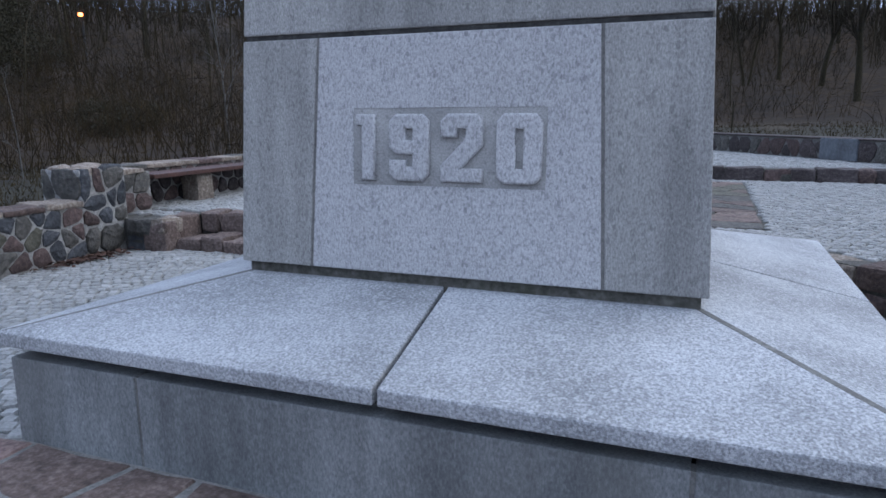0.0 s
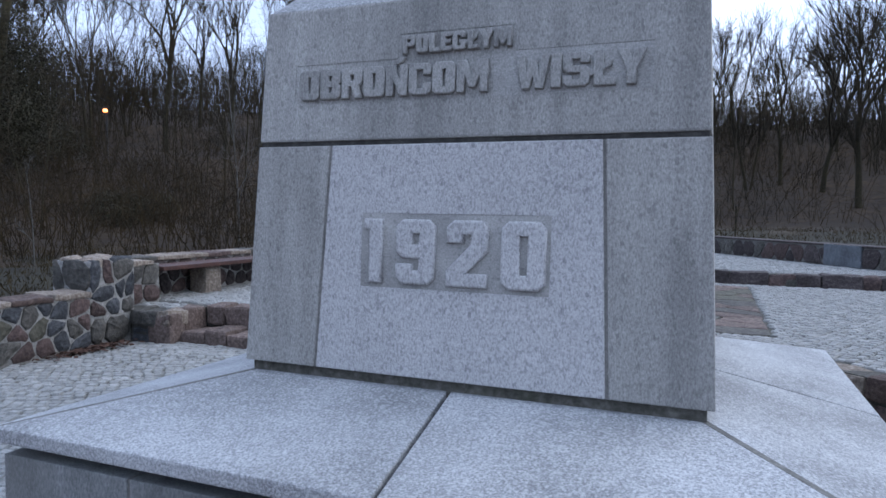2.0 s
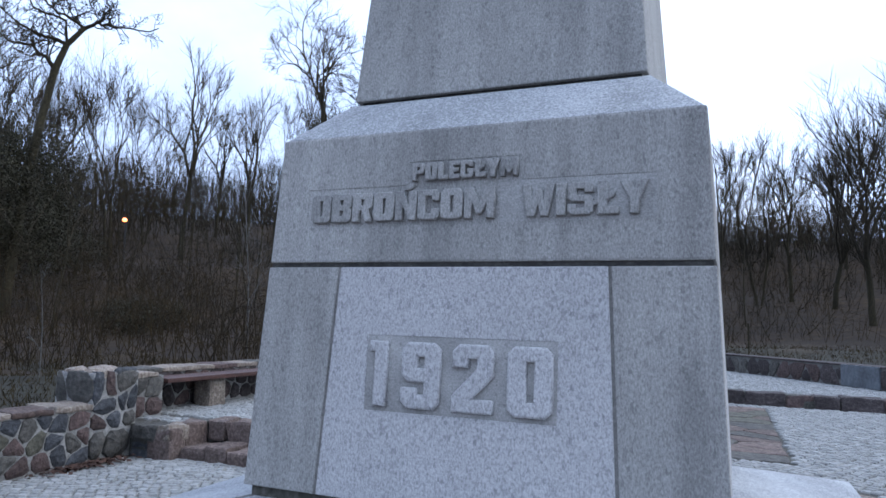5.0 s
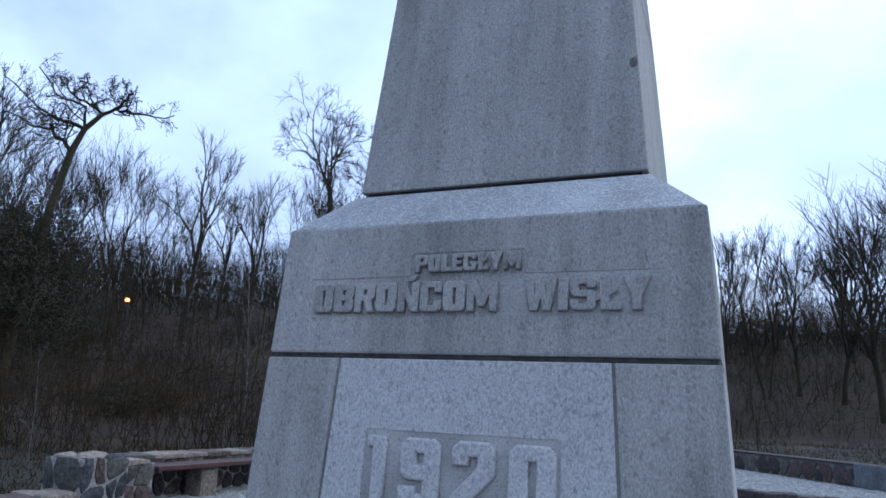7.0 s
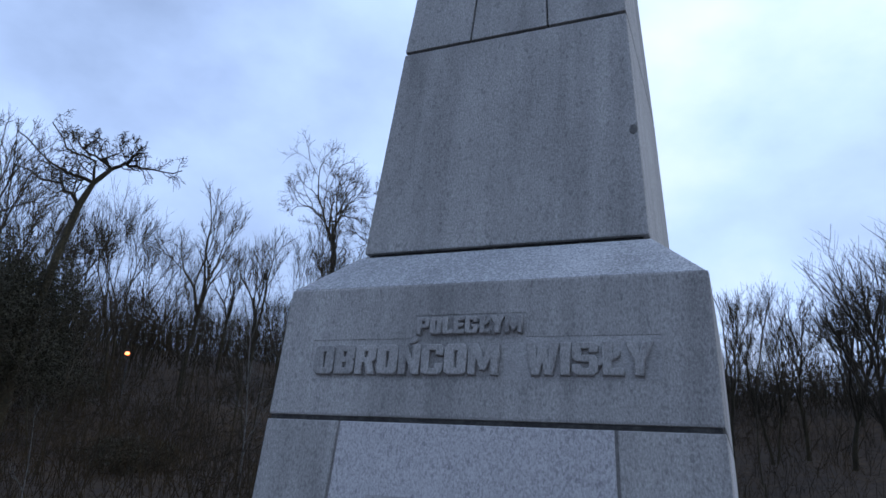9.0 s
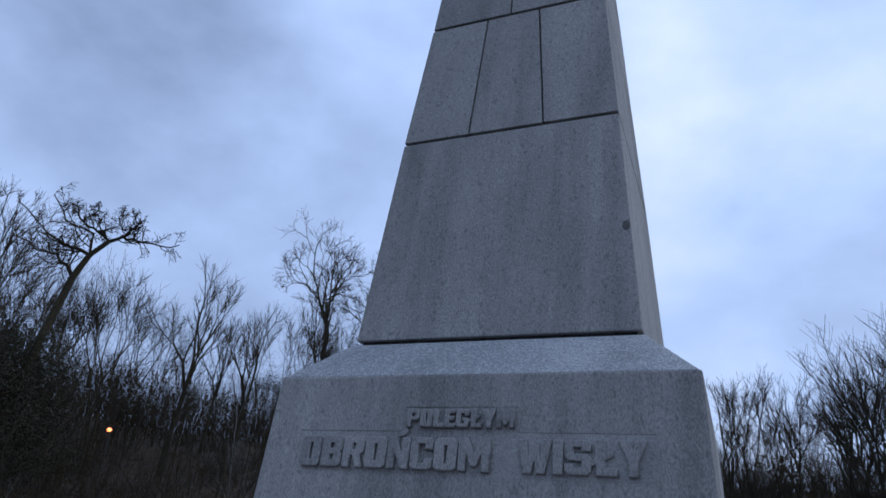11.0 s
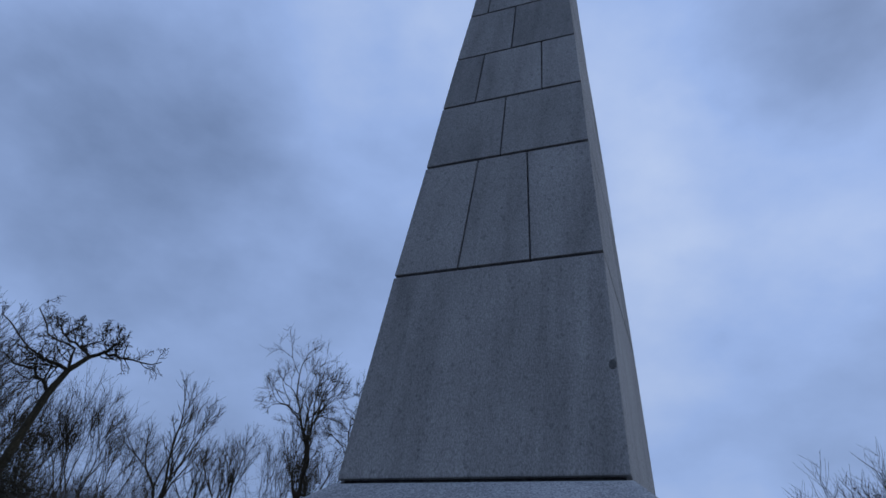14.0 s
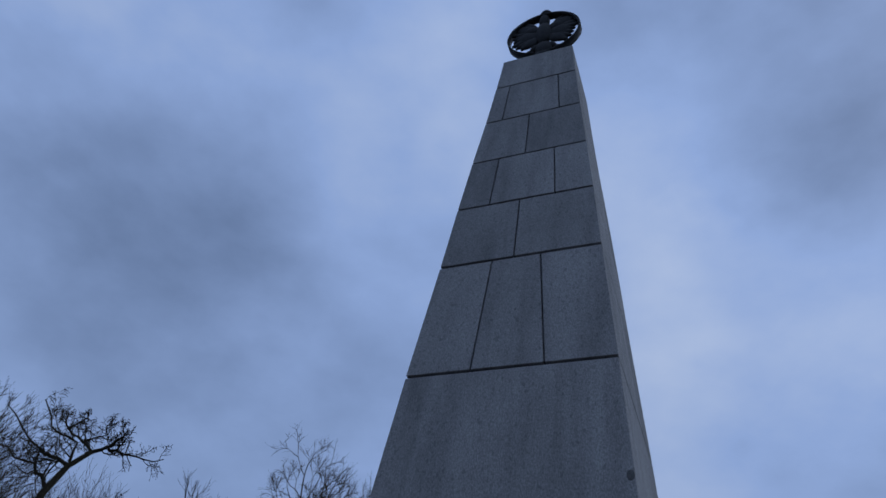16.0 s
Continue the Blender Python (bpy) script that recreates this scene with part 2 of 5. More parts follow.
M_PLAQUE = material("slate_plaque", ((0.0765, 0.0861, 0.0988), (0.1084, 0.1211, 0.1370), (0.1402, 0.1562, 0.1721)), 20, 3, 0.4, 0.1)
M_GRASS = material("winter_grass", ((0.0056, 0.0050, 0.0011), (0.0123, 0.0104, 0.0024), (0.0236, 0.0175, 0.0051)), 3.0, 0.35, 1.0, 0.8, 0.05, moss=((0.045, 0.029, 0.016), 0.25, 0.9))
M_BARK = material("dark_bark", ((0.0138, 0.0105, 0.0044), (0.0276, 0.0221, 0.0095), (0.0488, 0.0399, 0.0204)), 14, 2, 0.95, 0.6, 0.02, tint=0.25)
M_TWIG = material("brown_twigs", ((0.0143, 0.0104, 0.0047), (0.0233, 0.0172, 0.0080), (0.0371, 0.0276, 0.0130)), 6, 0.5, 0.95, 0.0, tint=0.25)
M_BIRCH = material("pale_birch_bark", ((0.042, 0.0385, 0.035), (0.091, 0.0875, 0.0805), (0.154, 0.147, 0.14)), 9, 2, 0.9, 0.4, 0.01)
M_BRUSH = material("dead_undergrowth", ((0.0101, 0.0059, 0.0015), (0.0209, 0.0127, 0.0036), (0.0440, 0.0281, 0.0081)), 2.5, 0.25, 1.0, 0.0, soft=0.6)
M_IVY = material("evergreen_leaves", ((0.0150, 0.0135, 0.0060), (0.0270, 0.0240, 0.0105), (0.0460, 0.0400, 0.0180)), 4, 0.6, 0.8, 0.0)
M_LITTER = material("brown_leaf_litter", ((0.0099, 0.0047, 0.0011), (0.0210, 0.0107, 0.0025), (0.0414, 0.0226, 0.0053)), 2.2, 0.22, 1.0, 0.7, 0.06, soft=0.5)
M_FIELD = material("dressed_field", ((0.25, 0.247, 0.238), (0.325, 0.321, 0.310), (0.40, 0.394, 0.38)), 130, 3, 0.9, 0.3, tint=0.02, spots=(88.0, 0.88, 0.45, (0.13, 0.13, 0.13)))
M_RUBBED = material("rubbed_granite", ((0.215, 0.213, 0.205), (0.303, 0.300, 0.289), (0.39, 0.385, 0.37)), 130, 3, 0.88, 0.5, spots=(92.0, 0.91, 0.5, (0.12, 0.12, 0.12)))
M_BLADE = material("dry_grass_blades", ((0.0166, 0.0116, 0.0034), (0.0314, 0.0226, 0.0075), (0.0580, 0.0383, 0.0150)), 5, 0.6, 1.0, 0.0)
M_LEAF = material("fallen_leaves", ((0.030, 0.016, 0.012), (0.065, 0.033, 0.024), (0.11, 0.062, 0.042)), 30, 5, 0.95, 0.5)
M_STEEL = material("painted_steel", ((0.02, 0.022, 0.022), (0.03, 0.032, 0.032), (0.045, 0.047, 0.047)), 20, 2, 0.6, 0.1)
M_GLOW = bpy.data.materials.new("lit_lamp")
M_GLOW.use_nodes = True
_e = M_GLOW.node_tree.nodes["Principled BSDF"]
_e.inputs["Base Color"].default_value = (1.0, 0.7, 0.4, 1)
_e.inputs["Emission Color"].default_value = (1.0, 0.20, 0.05, 1)
_e.inputs["Emission Strength"].default_value = 3.6


# ---- building helpers ----
def empty(name, label="", category="", group="", kind="", at=(0, 0, 0)):
    ob = new(name)
    ob.location = at
    return tagged(ob, label, category, group, kind)


def mesh_of(name, bm, mat, smooth=False):
    me = bpy.data.meshes.new(name)
    bmesh.ops.recalc_face_normals(bm, faces=bm.faces[:])
    bm.to_mesh(me)
    bm.free()
    me.materials.append(mat)
    if smooth:
        me.shade_smooth()
    return me


def part(name, bm, mat, parent=None, label="", smooth=False):
    ob = new(name, mesh_of(name, bm, mat, smooth))
    ob.parent = parent
    return tagged(ob, label)


def raw(name, verts, faces, mat, parent=None, label="", smooth=False):
    me = bpy.data.meshes.new(name)
    me.from_pydata(verts, [], faces)
    me.materials.append(mat)
    if smooth:
        me.shade_smooth()
    ob = new(name, me)
    ob.parent = parent
    return tagged(ob, label)


def hexa(corners, bevel=0.0, jitter=0.0, seed=0):
    """A six-sided block from 8 corners: four below, four above, each ring in order."""
    bm = bmesh.new()
    vs = [bm.verts.new(c) for c in corners]
    for f in ((3, 2, 1, 0), (4, 5, 6, 7), (0, 1, 5, 4), (1, 2, 6, 5), (2, 3, 7, 6), (3, 0, 4, 7)):
        bm.faces.new([vs[i] for i in f])
    bmesh.ops.recalc_face_normals(bm, faces=bm.faces[:])
    if bevel:
        bmesh.ops.bevel(bm, geom=bm.edges[:], offset=bevel, segments=2, affect="EDGES", profile=0.6)
    if jitter:
        rng = random.Random(seed)
        for v in bm.verts:
            v.co += Vector((rng.uniform(-1, 1), rng.uniform(-1, 1), rng.uniform(-1, 1))) * jitter
    return bm


def box(x0, y0, z0, x1, y1, z1, bevel=0.0, jitter=0.0, seed=0):
    return hexa([(x0, y0, z0), (x1, y0, z0), (x1, y1, z0), (x0, y1, z0), (x0, y0, z1), (x1, y0, z1), (x1, y1, z1), (x0, y1, z1)], bevel, jitter, seed)


QUARTERS = [Matrix.Rotation(radians(90 * k), 4, "Z") for k in range(4)]

# ---- the monument: a stepped granite obelisk, its axis at the origin, its front towards -y ----
monument = empty("obelisk_monument", "tapering grey granite obelisk on a sloping plinth with raised lettering", "monument")
core = part("core", hexa([(-1.61, -1.61, -0.1), (1.61, -1.61, -0.1), (1.61, 1.61, -0.1), (-1.61, 1.61, -0.1), (-1.61, -1.61, 0.46), (1.61, -1.61, 0.46), (1.61, 1.61, 0.46), (-1.61, 1.61, 0.46)]), M_JOINT, monument, "dark recessed core of the plinth")
CAP, WALL = 1.772, 1.738


def side_block(k, x0a, x1a, wa, za, x0b, x1b, wb, zb, depth=0.12, bevel=0.006):
    """A facing stone on side k of a tapering course: from x0a to x1a at half width wa and height za, up to x0b, x1b at wb, zb."""
    bm = hexa([(x0a, -wa, za), (x1a, -wa, za), (x1a, -wa + depth, za), (x0a, -wa + depth, za), (x0b, -wb, zb), (x1b, -wb, zb), (x1b, -wb + depth, zb), (x0b, -wb + depth, zb)], bevel)
    bm.transform(QUARTERS[k])
    return bm


# plinth walls: three stones on the front and back, between the returns of the sides
for k in range(4):
    e = 0.0 if k % 2 == 0 else -0.125
    for a, b in ((-WALL - e, -1.057), (-1.043, 1.013), (1.027, WALL + e)):
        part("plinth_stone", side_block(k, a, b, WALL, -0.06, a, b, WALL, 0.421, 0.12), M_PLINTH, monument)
    for x in (-1.05, 1.02):
        part("grout_line", side_block(k, x - 0.008, x + 0.008, WALL - 0.004, 0.0, x - 0.008, x + 0.008, WALL - 0.006, 0.418, 0.05, 0.0), M_SEAM, monument)


# cap slabs: two on each side, mitred on the hips, sloping up to the die
def cap_slab(k, left):
    a, b, g = CAP, 1.0, 0.009
    if left:
        ring = [(-a + g, -a), (0.02 - g, -a), (-0.014 - g, -b), (-b + g, -b)]
    else:
        ring = [(0.02 + g, -a), (a - g, -a), (b - g, -b), (-0.014 + g, -b)]
    low = [(ring[0][0], ring[0][1], 0.478), (ring[1][0], ring[1][1], 0.478), (*ring[2], 0.478), (*ring[3], 0.478)]
    top = [(*ring[0], 0.54), (*ring[1], 0.54), (*ring[2], 0.708), (*ring[3], 0.708)]
    bm = hexa(low + top, 0.009)
    bm.transform(QUARTERS[k])
    return bm


for k in range(4):
    for left in (True, False):
        part("cap_slab", cap_slab(k, left), M_CAP, monument, "pale sloping granite cap slab")
# bed behind the gap below the slabs, its black painting that gap's shadow
part("cap_bed", box(-1.60, -1.60, 0.40, 1.60, 1.60, 0.52), M_JOINT, monument)
for k in range(4):
    bm = hexa([(0.994, -1.012, 0.66), (1.742, -1.762, 0.50), (1.762, -1.742, 0.50), (1.012, -0.994, 0.66), (0.994, -1.012, 0.707), (1.742, -1.762, 0.541), (1.762, -1.742, 0.541), (1.012, -0.994, 0.707)])
    bm.transform(QUARTERS[k])
    part("hip_joint", bm, M_SEAM, monument, "mortar joint on the hip of the cap")
# strip under the die; the joint's shade is part of its colour
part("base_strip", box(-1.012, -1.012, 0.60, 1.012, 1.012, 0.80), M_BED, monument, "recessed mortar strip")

# die: corner stones and a panel on each side, round a dark core
DIE = ((1.04, 0.754), (0.9965, 1.759))


def frustum(wa, za, wb, zb, bevel=0.0):
    return hexa([(-wa, -wa, za), (wa, -wa, za), (wa, wa, za), (-wa, wa, za), (-wb, -wb, zb), (wb, -wb, zb), (wb, wb, zb), (-wb, wb, zb)], bevel)


part("die_core", frustum(1.030, 0.756, 0.984, 1.80), M_JOINT, monument)


def half_at(z):
    return 1.04 + (0.969 - 1.04) * (z - 0.754) / (2.384 - 0.754)


(WA, ZA), (WB, ZB) = DIE
for k in range(4):
    e = 0.0 if k % 2 == 0 else 0.03
    part("corner_stone", side_block(k, -WA + (0.0 if k % 2 == 0 else 0.1), -0.667, WA, ZA, -WB + (0.0 if k % 2 == 0 else 0.1), -0.614, WB, ZB, 0.1), M_STONE, monument, "streaked grey corner stone")
    part("corner_stone", side_block(k, 0.657, WA - (0.0 if k % 2 == 0 else 0.1), WA, ZA, 0.614, WB - (0.0 if k % 2 == 0 else 0.1), WB, ZB, 0.1), M_STONE, monument, "streaked grey corner stone")
    bm = side_block(k, -0.654, 0.643, WA, ZA, -0.601, 0.601, WB, ZB, 0.1)
    ob = part("panel", bm, M_PANEL, monument, "speckled lighter granite panel")
    if k == 0:
        front_panel = ob
    for s, xa, xb in ((-1, 0.660, 0.6075), (1, 0.650, 0.6075)):
        part("joint_strip", side_block(k, s * xa - 0.009, s * xa + 0.009, WA - 0.006, ZA, s * xb - 0.009, s * xb + 0.009, WB - 0.006, ZB, 0.03, 0.0), M_STRIP, monument)

# upper block of the die, with the sunken field of the inscription, and the sloping weathering above it
ZU, ZT = 1.780, 2.384
inscription_stone = part("inscription_stone", side_block(0, -half_at(ZU), half_at(ZU), half_at(ZU), ZU, -half_at(ZT), half_at(ZT), half_at(ZT), ZT, 0.15, 0.012), M_STONE, monument, "grey granite stone carrying the inscription")
for k in (1, 2, 3):
    a, b = (half_at(ZU) - 0.15, half_at(ZT) - 0.15) if k != 2 else (half_at(ZU), half_at(ZT))
    part("die_top_stone", side_block(k, -a if k != 3 else -half_at(ZU), a if k != 1 else half_at(ZU), half_at(ZU), ZU, -b if k != 3 else -half_at(ZT), b if k != 1 else half_at(ZT), half_at(ZT), ZT, 0.15, 0.004), M_STONE, monument)
part("weathering", frustum(0.9665, 2.379, 0.738, 2.609, 0.012), M_CAP, monument, "pale sloping granite shoulder")
part("weathering_bed", frustum(0.70, 2.55, 0.695, 2.66), M_JOINT, monument)

# shaft: courses of facing stones round a dark core
SHAFT = [(2.634, 0.725), (3.9, 0.638), (4.846, 0.565), (5.478, 0.521), (6.08, 0.475), (6.692, 0.424), (7.292, 0.381), (7.804, 0.349)]
for (za, wa), (zb, wb) in zip(SHAFT, SHAFT[1:]):
    part("shaft_core", frustum(wa - 0.03, za, wb - 0.03, zb - 0.01), M_JOINT, monument)
CUTS = [(), ((-0.353, 0.347),), ((-0.05,),), ((-0.51, 0.46),), ((-0.05,),), ((-0.64, 0.57),), ()]
HEADS = {1: (-0.319, 0.282)}
for c, cuts in enumerate(CUTS):
    (z0, w0), (z1, w1) = SHAFT[c], SHAFT[c + 1]
    g = 0.008 if c not in (1, 2) else 0.011
    lo, hi = z0 + (0.0 if c == 0 else g), z1 - (g if c < 6 else 0.0)
    t0, t1 = (lo - z0) / (z1 - z0), (hi - z0) / (z1 - z0)
    wl0, wh0 = w0 + (w1 - w0) * t0, w0 + (w1 - w0) * t1
    if c in (0, 6):
        part("shaft_stone", frustum(wl0, lo, wh0, hi, 0.008), M_STONE, monument)
        continue
    edges, heads = [-1.0, *cuts[0], 1.0], [-1.0, *HEADS.get(c, cuts[0]), 1.0]
    for k in range(4):
        for i in range(len(edges) - 1):
            xa, xb, ha, hb = edges[i], edges[i + 1], heads[i], heads[i + 1]
            ia, ib = (0.10 if (k % 2 and i == 0) else (0.005 if i else 0)), (0.10 if (k % 2 and i == len(edges) - 2) else (0.005 if i < len(edges) - 2 else 0))
            part("shaft_stone", side_block(k, xa * wl0 + ia, xb * wl0 - ib, wl0, lo, ha * wh0 + ia, hb * wh0 - ib, wh0, hi, 0.10, 0.004), M_STONE, monument)
knot = bmesh.new()
bmesh.ops.create_uvsphere(knot, u_segments=12, v_segments=8, radius=0.022)
knot.transform(Matrix.Translation((0.665, -0.688, 3.185)) @ Matrix.Diagonal((0.9, 0.15, 1.3, 1)))
part("iron_plug", knot, M_SEAM, monument, "dark plug in the stone", True)

# ---- lettering: chamfered block letters, raised from the sunken fields ----
OH = ((1, 0), (5, 0), (6, 1), (6, 9), (5, 10), (1, 10), (0, 9), (0, 1))
GLYPHS = {
    "0": (6, OH, ((2.5, 2.1), (3.6, 2.1), (3.6, 7.9), (2.5, 7.9))),
    "1": (4, ((1.4, 0), (4, 0), (4, 10), (0.4, 10), (0.4, 8.4), (1.4, 8.4))),
    "9": (6, ((1, 0), (5, 0), (6, 1), (6, 9), (5, 10), (1, 10), (0, 9), (0, 5), (1, 4), (3.6, 4), (3.6, 2.1), (2.5, 2.1), (2.5, 3.1), (0, 3.1), (0, 1)), ((2.5, 6.1), (3.6, 6.1), (3.6, 7.9), (2.5, 7.9))),
    "2": (6, ((0, 0), (6, 0), (6, 2), (2.8, 2), (6, 5.5), (6, 9), (5, 10), (1, 10), (0, 9), (0, 6.6), (2.4, 6.6), (2.4, 7.9), (3.6, 7.9), (3.6, 6.4), (0, 2.4))),
    "O": (6, OH, ((2.5, 2.1), (3.6, 2.1), (3.6, 7.9), (2.5, 7.9))),
    "B": (6, ((0, 0), (5, 0), (6, 1), (6, 4.3), (5.3, 5), (6, 5.7), (6, 9), (5, 10), (0, 10)), ((2.4, 2), (3.7, 2), (3.7, 4.1), (2.4, 4.1)), ((2.4, 5.9), (3.7, 5.9), (3.7, 8), (2.4, 8))),
    "R": (6, ((0, 0), (2, 0), (2, 4), (2.8, 4), (4, 0), (6, 0), (4.9, 4.2), (6, 5.2), (6, 9), (5, 10), (0, 10)), ((2.4, 5.7), (3.7, 5.7), (3.7, 8), (2.4, 8))),
    "N": (6, ((0, 0), (2, 0), (2, 5.5), (4, 0), (6, 0), (6, 10), (4, 10), (4, 4.5), (2, 10), (0, 10))),
    "Ń": (6, ((0, 0), (2, 0), (2, 5.5), (4, 0), (6, 0), (6, 10), (4, 10), (4, 4.5), (2, 10), (0, 10)), ((2.8, 10.5), (4.1, 10.5), (5.2, 12.2), (3.7, 12.2))),
    "C": (6, ((1, 0), (5, 0), (6, 1), (6, 3.5), (4, 3.5), (4, 1.8), (2, 1.8), (2, 8.2), (4, 8.2), (4, 6.5), (6, 6.5), (6, 9), (5, 10), (1, 10), (0, 9), (0, 1))),
    "G": (6, ((1, 0), (5, 0), (6, 1), (6, 5), (3.2, 5), (3.2, 3.6), (4, 3.6), (4, 1.8), (2, 1.8), (2, 8.2), (4, 8.2), (4, 6.8), (6, 6.8), (6, 9), (5, 10), (1, 10), (0, 9), (0, 1))),
    "M": (8, ((0, 0), (1.9, 0), (1.9, 6), (3.3, 1.5), (4.7, 1.5), (6.1, 6), (6.1, 0), (8, 0), (8, 10), (5.8, 10), (4, 4.8), (2.2, 10), (0, 10))),
    "W": (8, ((1.4, 0), (3.3, 0), (4, 4.6), (4.7, 0), (6.6, 0), (8, 10), (6.1, 10), (5.5, 4.2), (4.7, 8.5), (3.3, 8.5), (2.5, 4.2), (1.9, 10), (0, 10))),
    "I": (2.2, ((0, 0), (2.2, 0), (2.2, 10), (0, 10))),
    "S": (6, ((1, 0), (5, 0), (6, 1), (6, 4.9), (5, 5.9), (2, 5.9), (2, 8.2), (4, 8.2), (4, 7), (6, 7), (6, 9), (5, 10), (1, 10), (0, 9), (0, 5.1), (1, 4.1), (4, 4.1), (4, 1.8), (2, 1.8), (2, 3), (0, 3), (0, 1))),
    "L": (5, ((0, 0), (5, 0), (5, 2), (2, 2), (2, 10), (0, 10))),
    "Ł": (5.4, ((0.6, 0), (5.4, 0), (5.4, 2), (2.6, 2), (2.6, 4.5), (4.4, 5.7), (4.4, 7.3), (2.6, 6.1), (2.6, 10), (0.6, 10), (0.6, 4.9), (-0.4, 4.2), (-0.4, 2.6), (0.6, 3.3))),
    "E": (5, ((0, 0), (5, 0), (5, 2), (2, 2), (2, 4.1), (4.4, 4.1), (4.4, 5.9), (2, 5.9), (2, 8), (5, 8), (5, 10), (0, 10))),
    "P": (6, ((0, 0), (2, 0), (2, 4), (5, 4), (6, 5), (6, 9), (5, 10), (0, 10)), ((2, 5.7), (4, 5.7), (4, 8.2), (2, 8.2))),
    "Y": (6, ((2, 0), (4, 0), (4, 4.2), (6, 10), (3.9, 10), (3, 6.6), (2.1, 10), (0, 10), (2, 4.2))),
}
LEAN_BACK = math.degrees(math.atan2(1.04 - 0.969, 2.384 - 0.754))


def letter(ch, x, z, width, height, parent, mat, name="letter"):
    """One raised letter on the die's front, its lower left corner at x, z."""
    w, *rings = GLYPHS[ch]
    cu = bpy.data.curves.new(name, "CURVE")
    cu.dimensions, cu.fill_mode, cu.extrude, cu.bevel_depth, cu.bevel_resolution = "2D", "BOTH", 0.009, (0.011 if name == "numeral" else 0.006), 2
    cu.offset = -0.0095 if name == "numeral" else -0.0035
    for ring in rings:
        sp = cu.splines.new("POLY")
        sp.points.add(len(ring) - 1)
        for p, (u, v) in zip(sp.points, ring):
            p.co = (u * width / w, v * height / 10, 0, 1)
        sp.use_cyclic_u = True
    tmp = new("tmp", cu)
    bpy.context.view_layer.update()
    me = bpy.data.meshes.new_from_object(tmp.evaluated_get(bpy.context.evaluated_depsgraph_get()))
    bpy.data.objects.remove(tmp)
    me.transform(Matrix.Translation((x, -half_at(z) - (0.001 if name == "numeral" else 0.002), z)) @ Matrix.Rotation(radians(90 - LEAN_BACK), 4, "X"))
    me.materials.clear()
    me.materials.append(mat)
    ob = new(name, me)
    ob.parent = parent
    return ob



SUNK = 0.0025


def field_block(x0, z0, x1, z1, front, back):
    """A slab parallel to the die's leaning front, between two depths behind it."""
    return hexa([(x0, -half_at(z0) + front, z0), (x1, -half_at(z0) + front, z0), (x1, -half_at(z0) + back, z0), (x0, -half_at(z0) + back, z0),
                 (x0, -half_at(z1) + front, z1), (x1, -half_at(z1) + front, z1), (x1, -half_at(z1) + back, z1), (x0, -half_at(z1) + back, z1)])


def sink(stone, x0, z0, x1, z1):
    """Cuts the shallow field of the lettering out of a stone's front."""
    cutter = new("cutter", mesh_of("cutter", field_block(x0, z0, x1, z1, -0.05, SUNK), M_FIELD))
    cut = stone.modifiers.new("sunk", "BOOLEAN")
    cut.operation, cut.object, cut.solver = "DIFFERENCE", cutter, "EXACT"
    bpy.context.view_layer.update()
    me = bpy.data.meshes.new_from_object(stone.evaluated_get(bpy.context.evaluated_depsgraph_get()))
    stone.modifiers.remove(cut)
    me.materials.clear()
    me.materials.append(stone.data.materials[0])
    me.polygons.foreach_set("material_index", [0] * len(me.polygons))
    stone.data = me
    bpy.data.objects.remove(cutter)


sink(front_panel, -0.438, 1.134, 0.413, 1.460)
sink(inscription_stone, -0.805, 1.945, 0.785, 2.128)
sink(inscription_stone, -0.285, 2.120, 0.243, 2.234)
part("lettering_field", field_block(-0.4365, 1.1355, 0.4115, 1.4585, SUNK - 0.001, SUNK + 0.01), M_FIELD, front_panel, "rubbed brownish field behind the numerals")
part("lettering_field", field_block(0.15, 1.9465, 0.7835, 2.1265, SUNK - 0.001, SUNK + 0.01), M_RUBBED, inscription_stone, "rubbed paler field behind the lettering")
for ch, x0, x1 in (("1", -0.425, -0.330), ("9", -0.260, -0.081), ("2", -0.027, 0.153), ("0", 0.211, 0.396)):
    letter(ch, x0, 1.157, x1 - x0, 0.276, front_panel, M_PANEL, "numeral")


def line_of(text, x0, x1, z, height, gap):
    total = sum(GLYPHS[c][0] for c in text) + gap * (len(text) - 1)
    x, k = x0, (x1 - x0) / total
    for c in text:
        letter(c, x, z, GLYPHS[c][0] * k, height, inscription_stone, M_STONE)
        x += (GLYPHS[c][0] + gap) * k


line_of("OBROŃCOM", -0.772, 0.128, 1.967, 0.13, 0.6)
line_of("WISŁY", 0.250, 0.752, 1.967, 0.13, 0.6)
line_of("POLEGŁYM", -0.258, 0.226, 2.145, 0.074, 0.7)

# ---- bronze emblem on the tip: an openwork ring with spread wings and a central shaft ----
bm = bmesh.new()
R_RING = 0.386


def lump(cx, cz, sx, sy, sz, turn=0.0):
    ret = bmesh.ops.create_uvsphere(bm, u_segments=10, v_segments=7, radius=1.0)
    bmesh.ops.transform(bm, verts=ret["verts"], matrix=Matrix.Translation((cx, 0, cz)) @ Matrix.Rotation(radians(turn), 4, "Y") @ Matrix.Diagonal((sx, sy, sz, 1)))


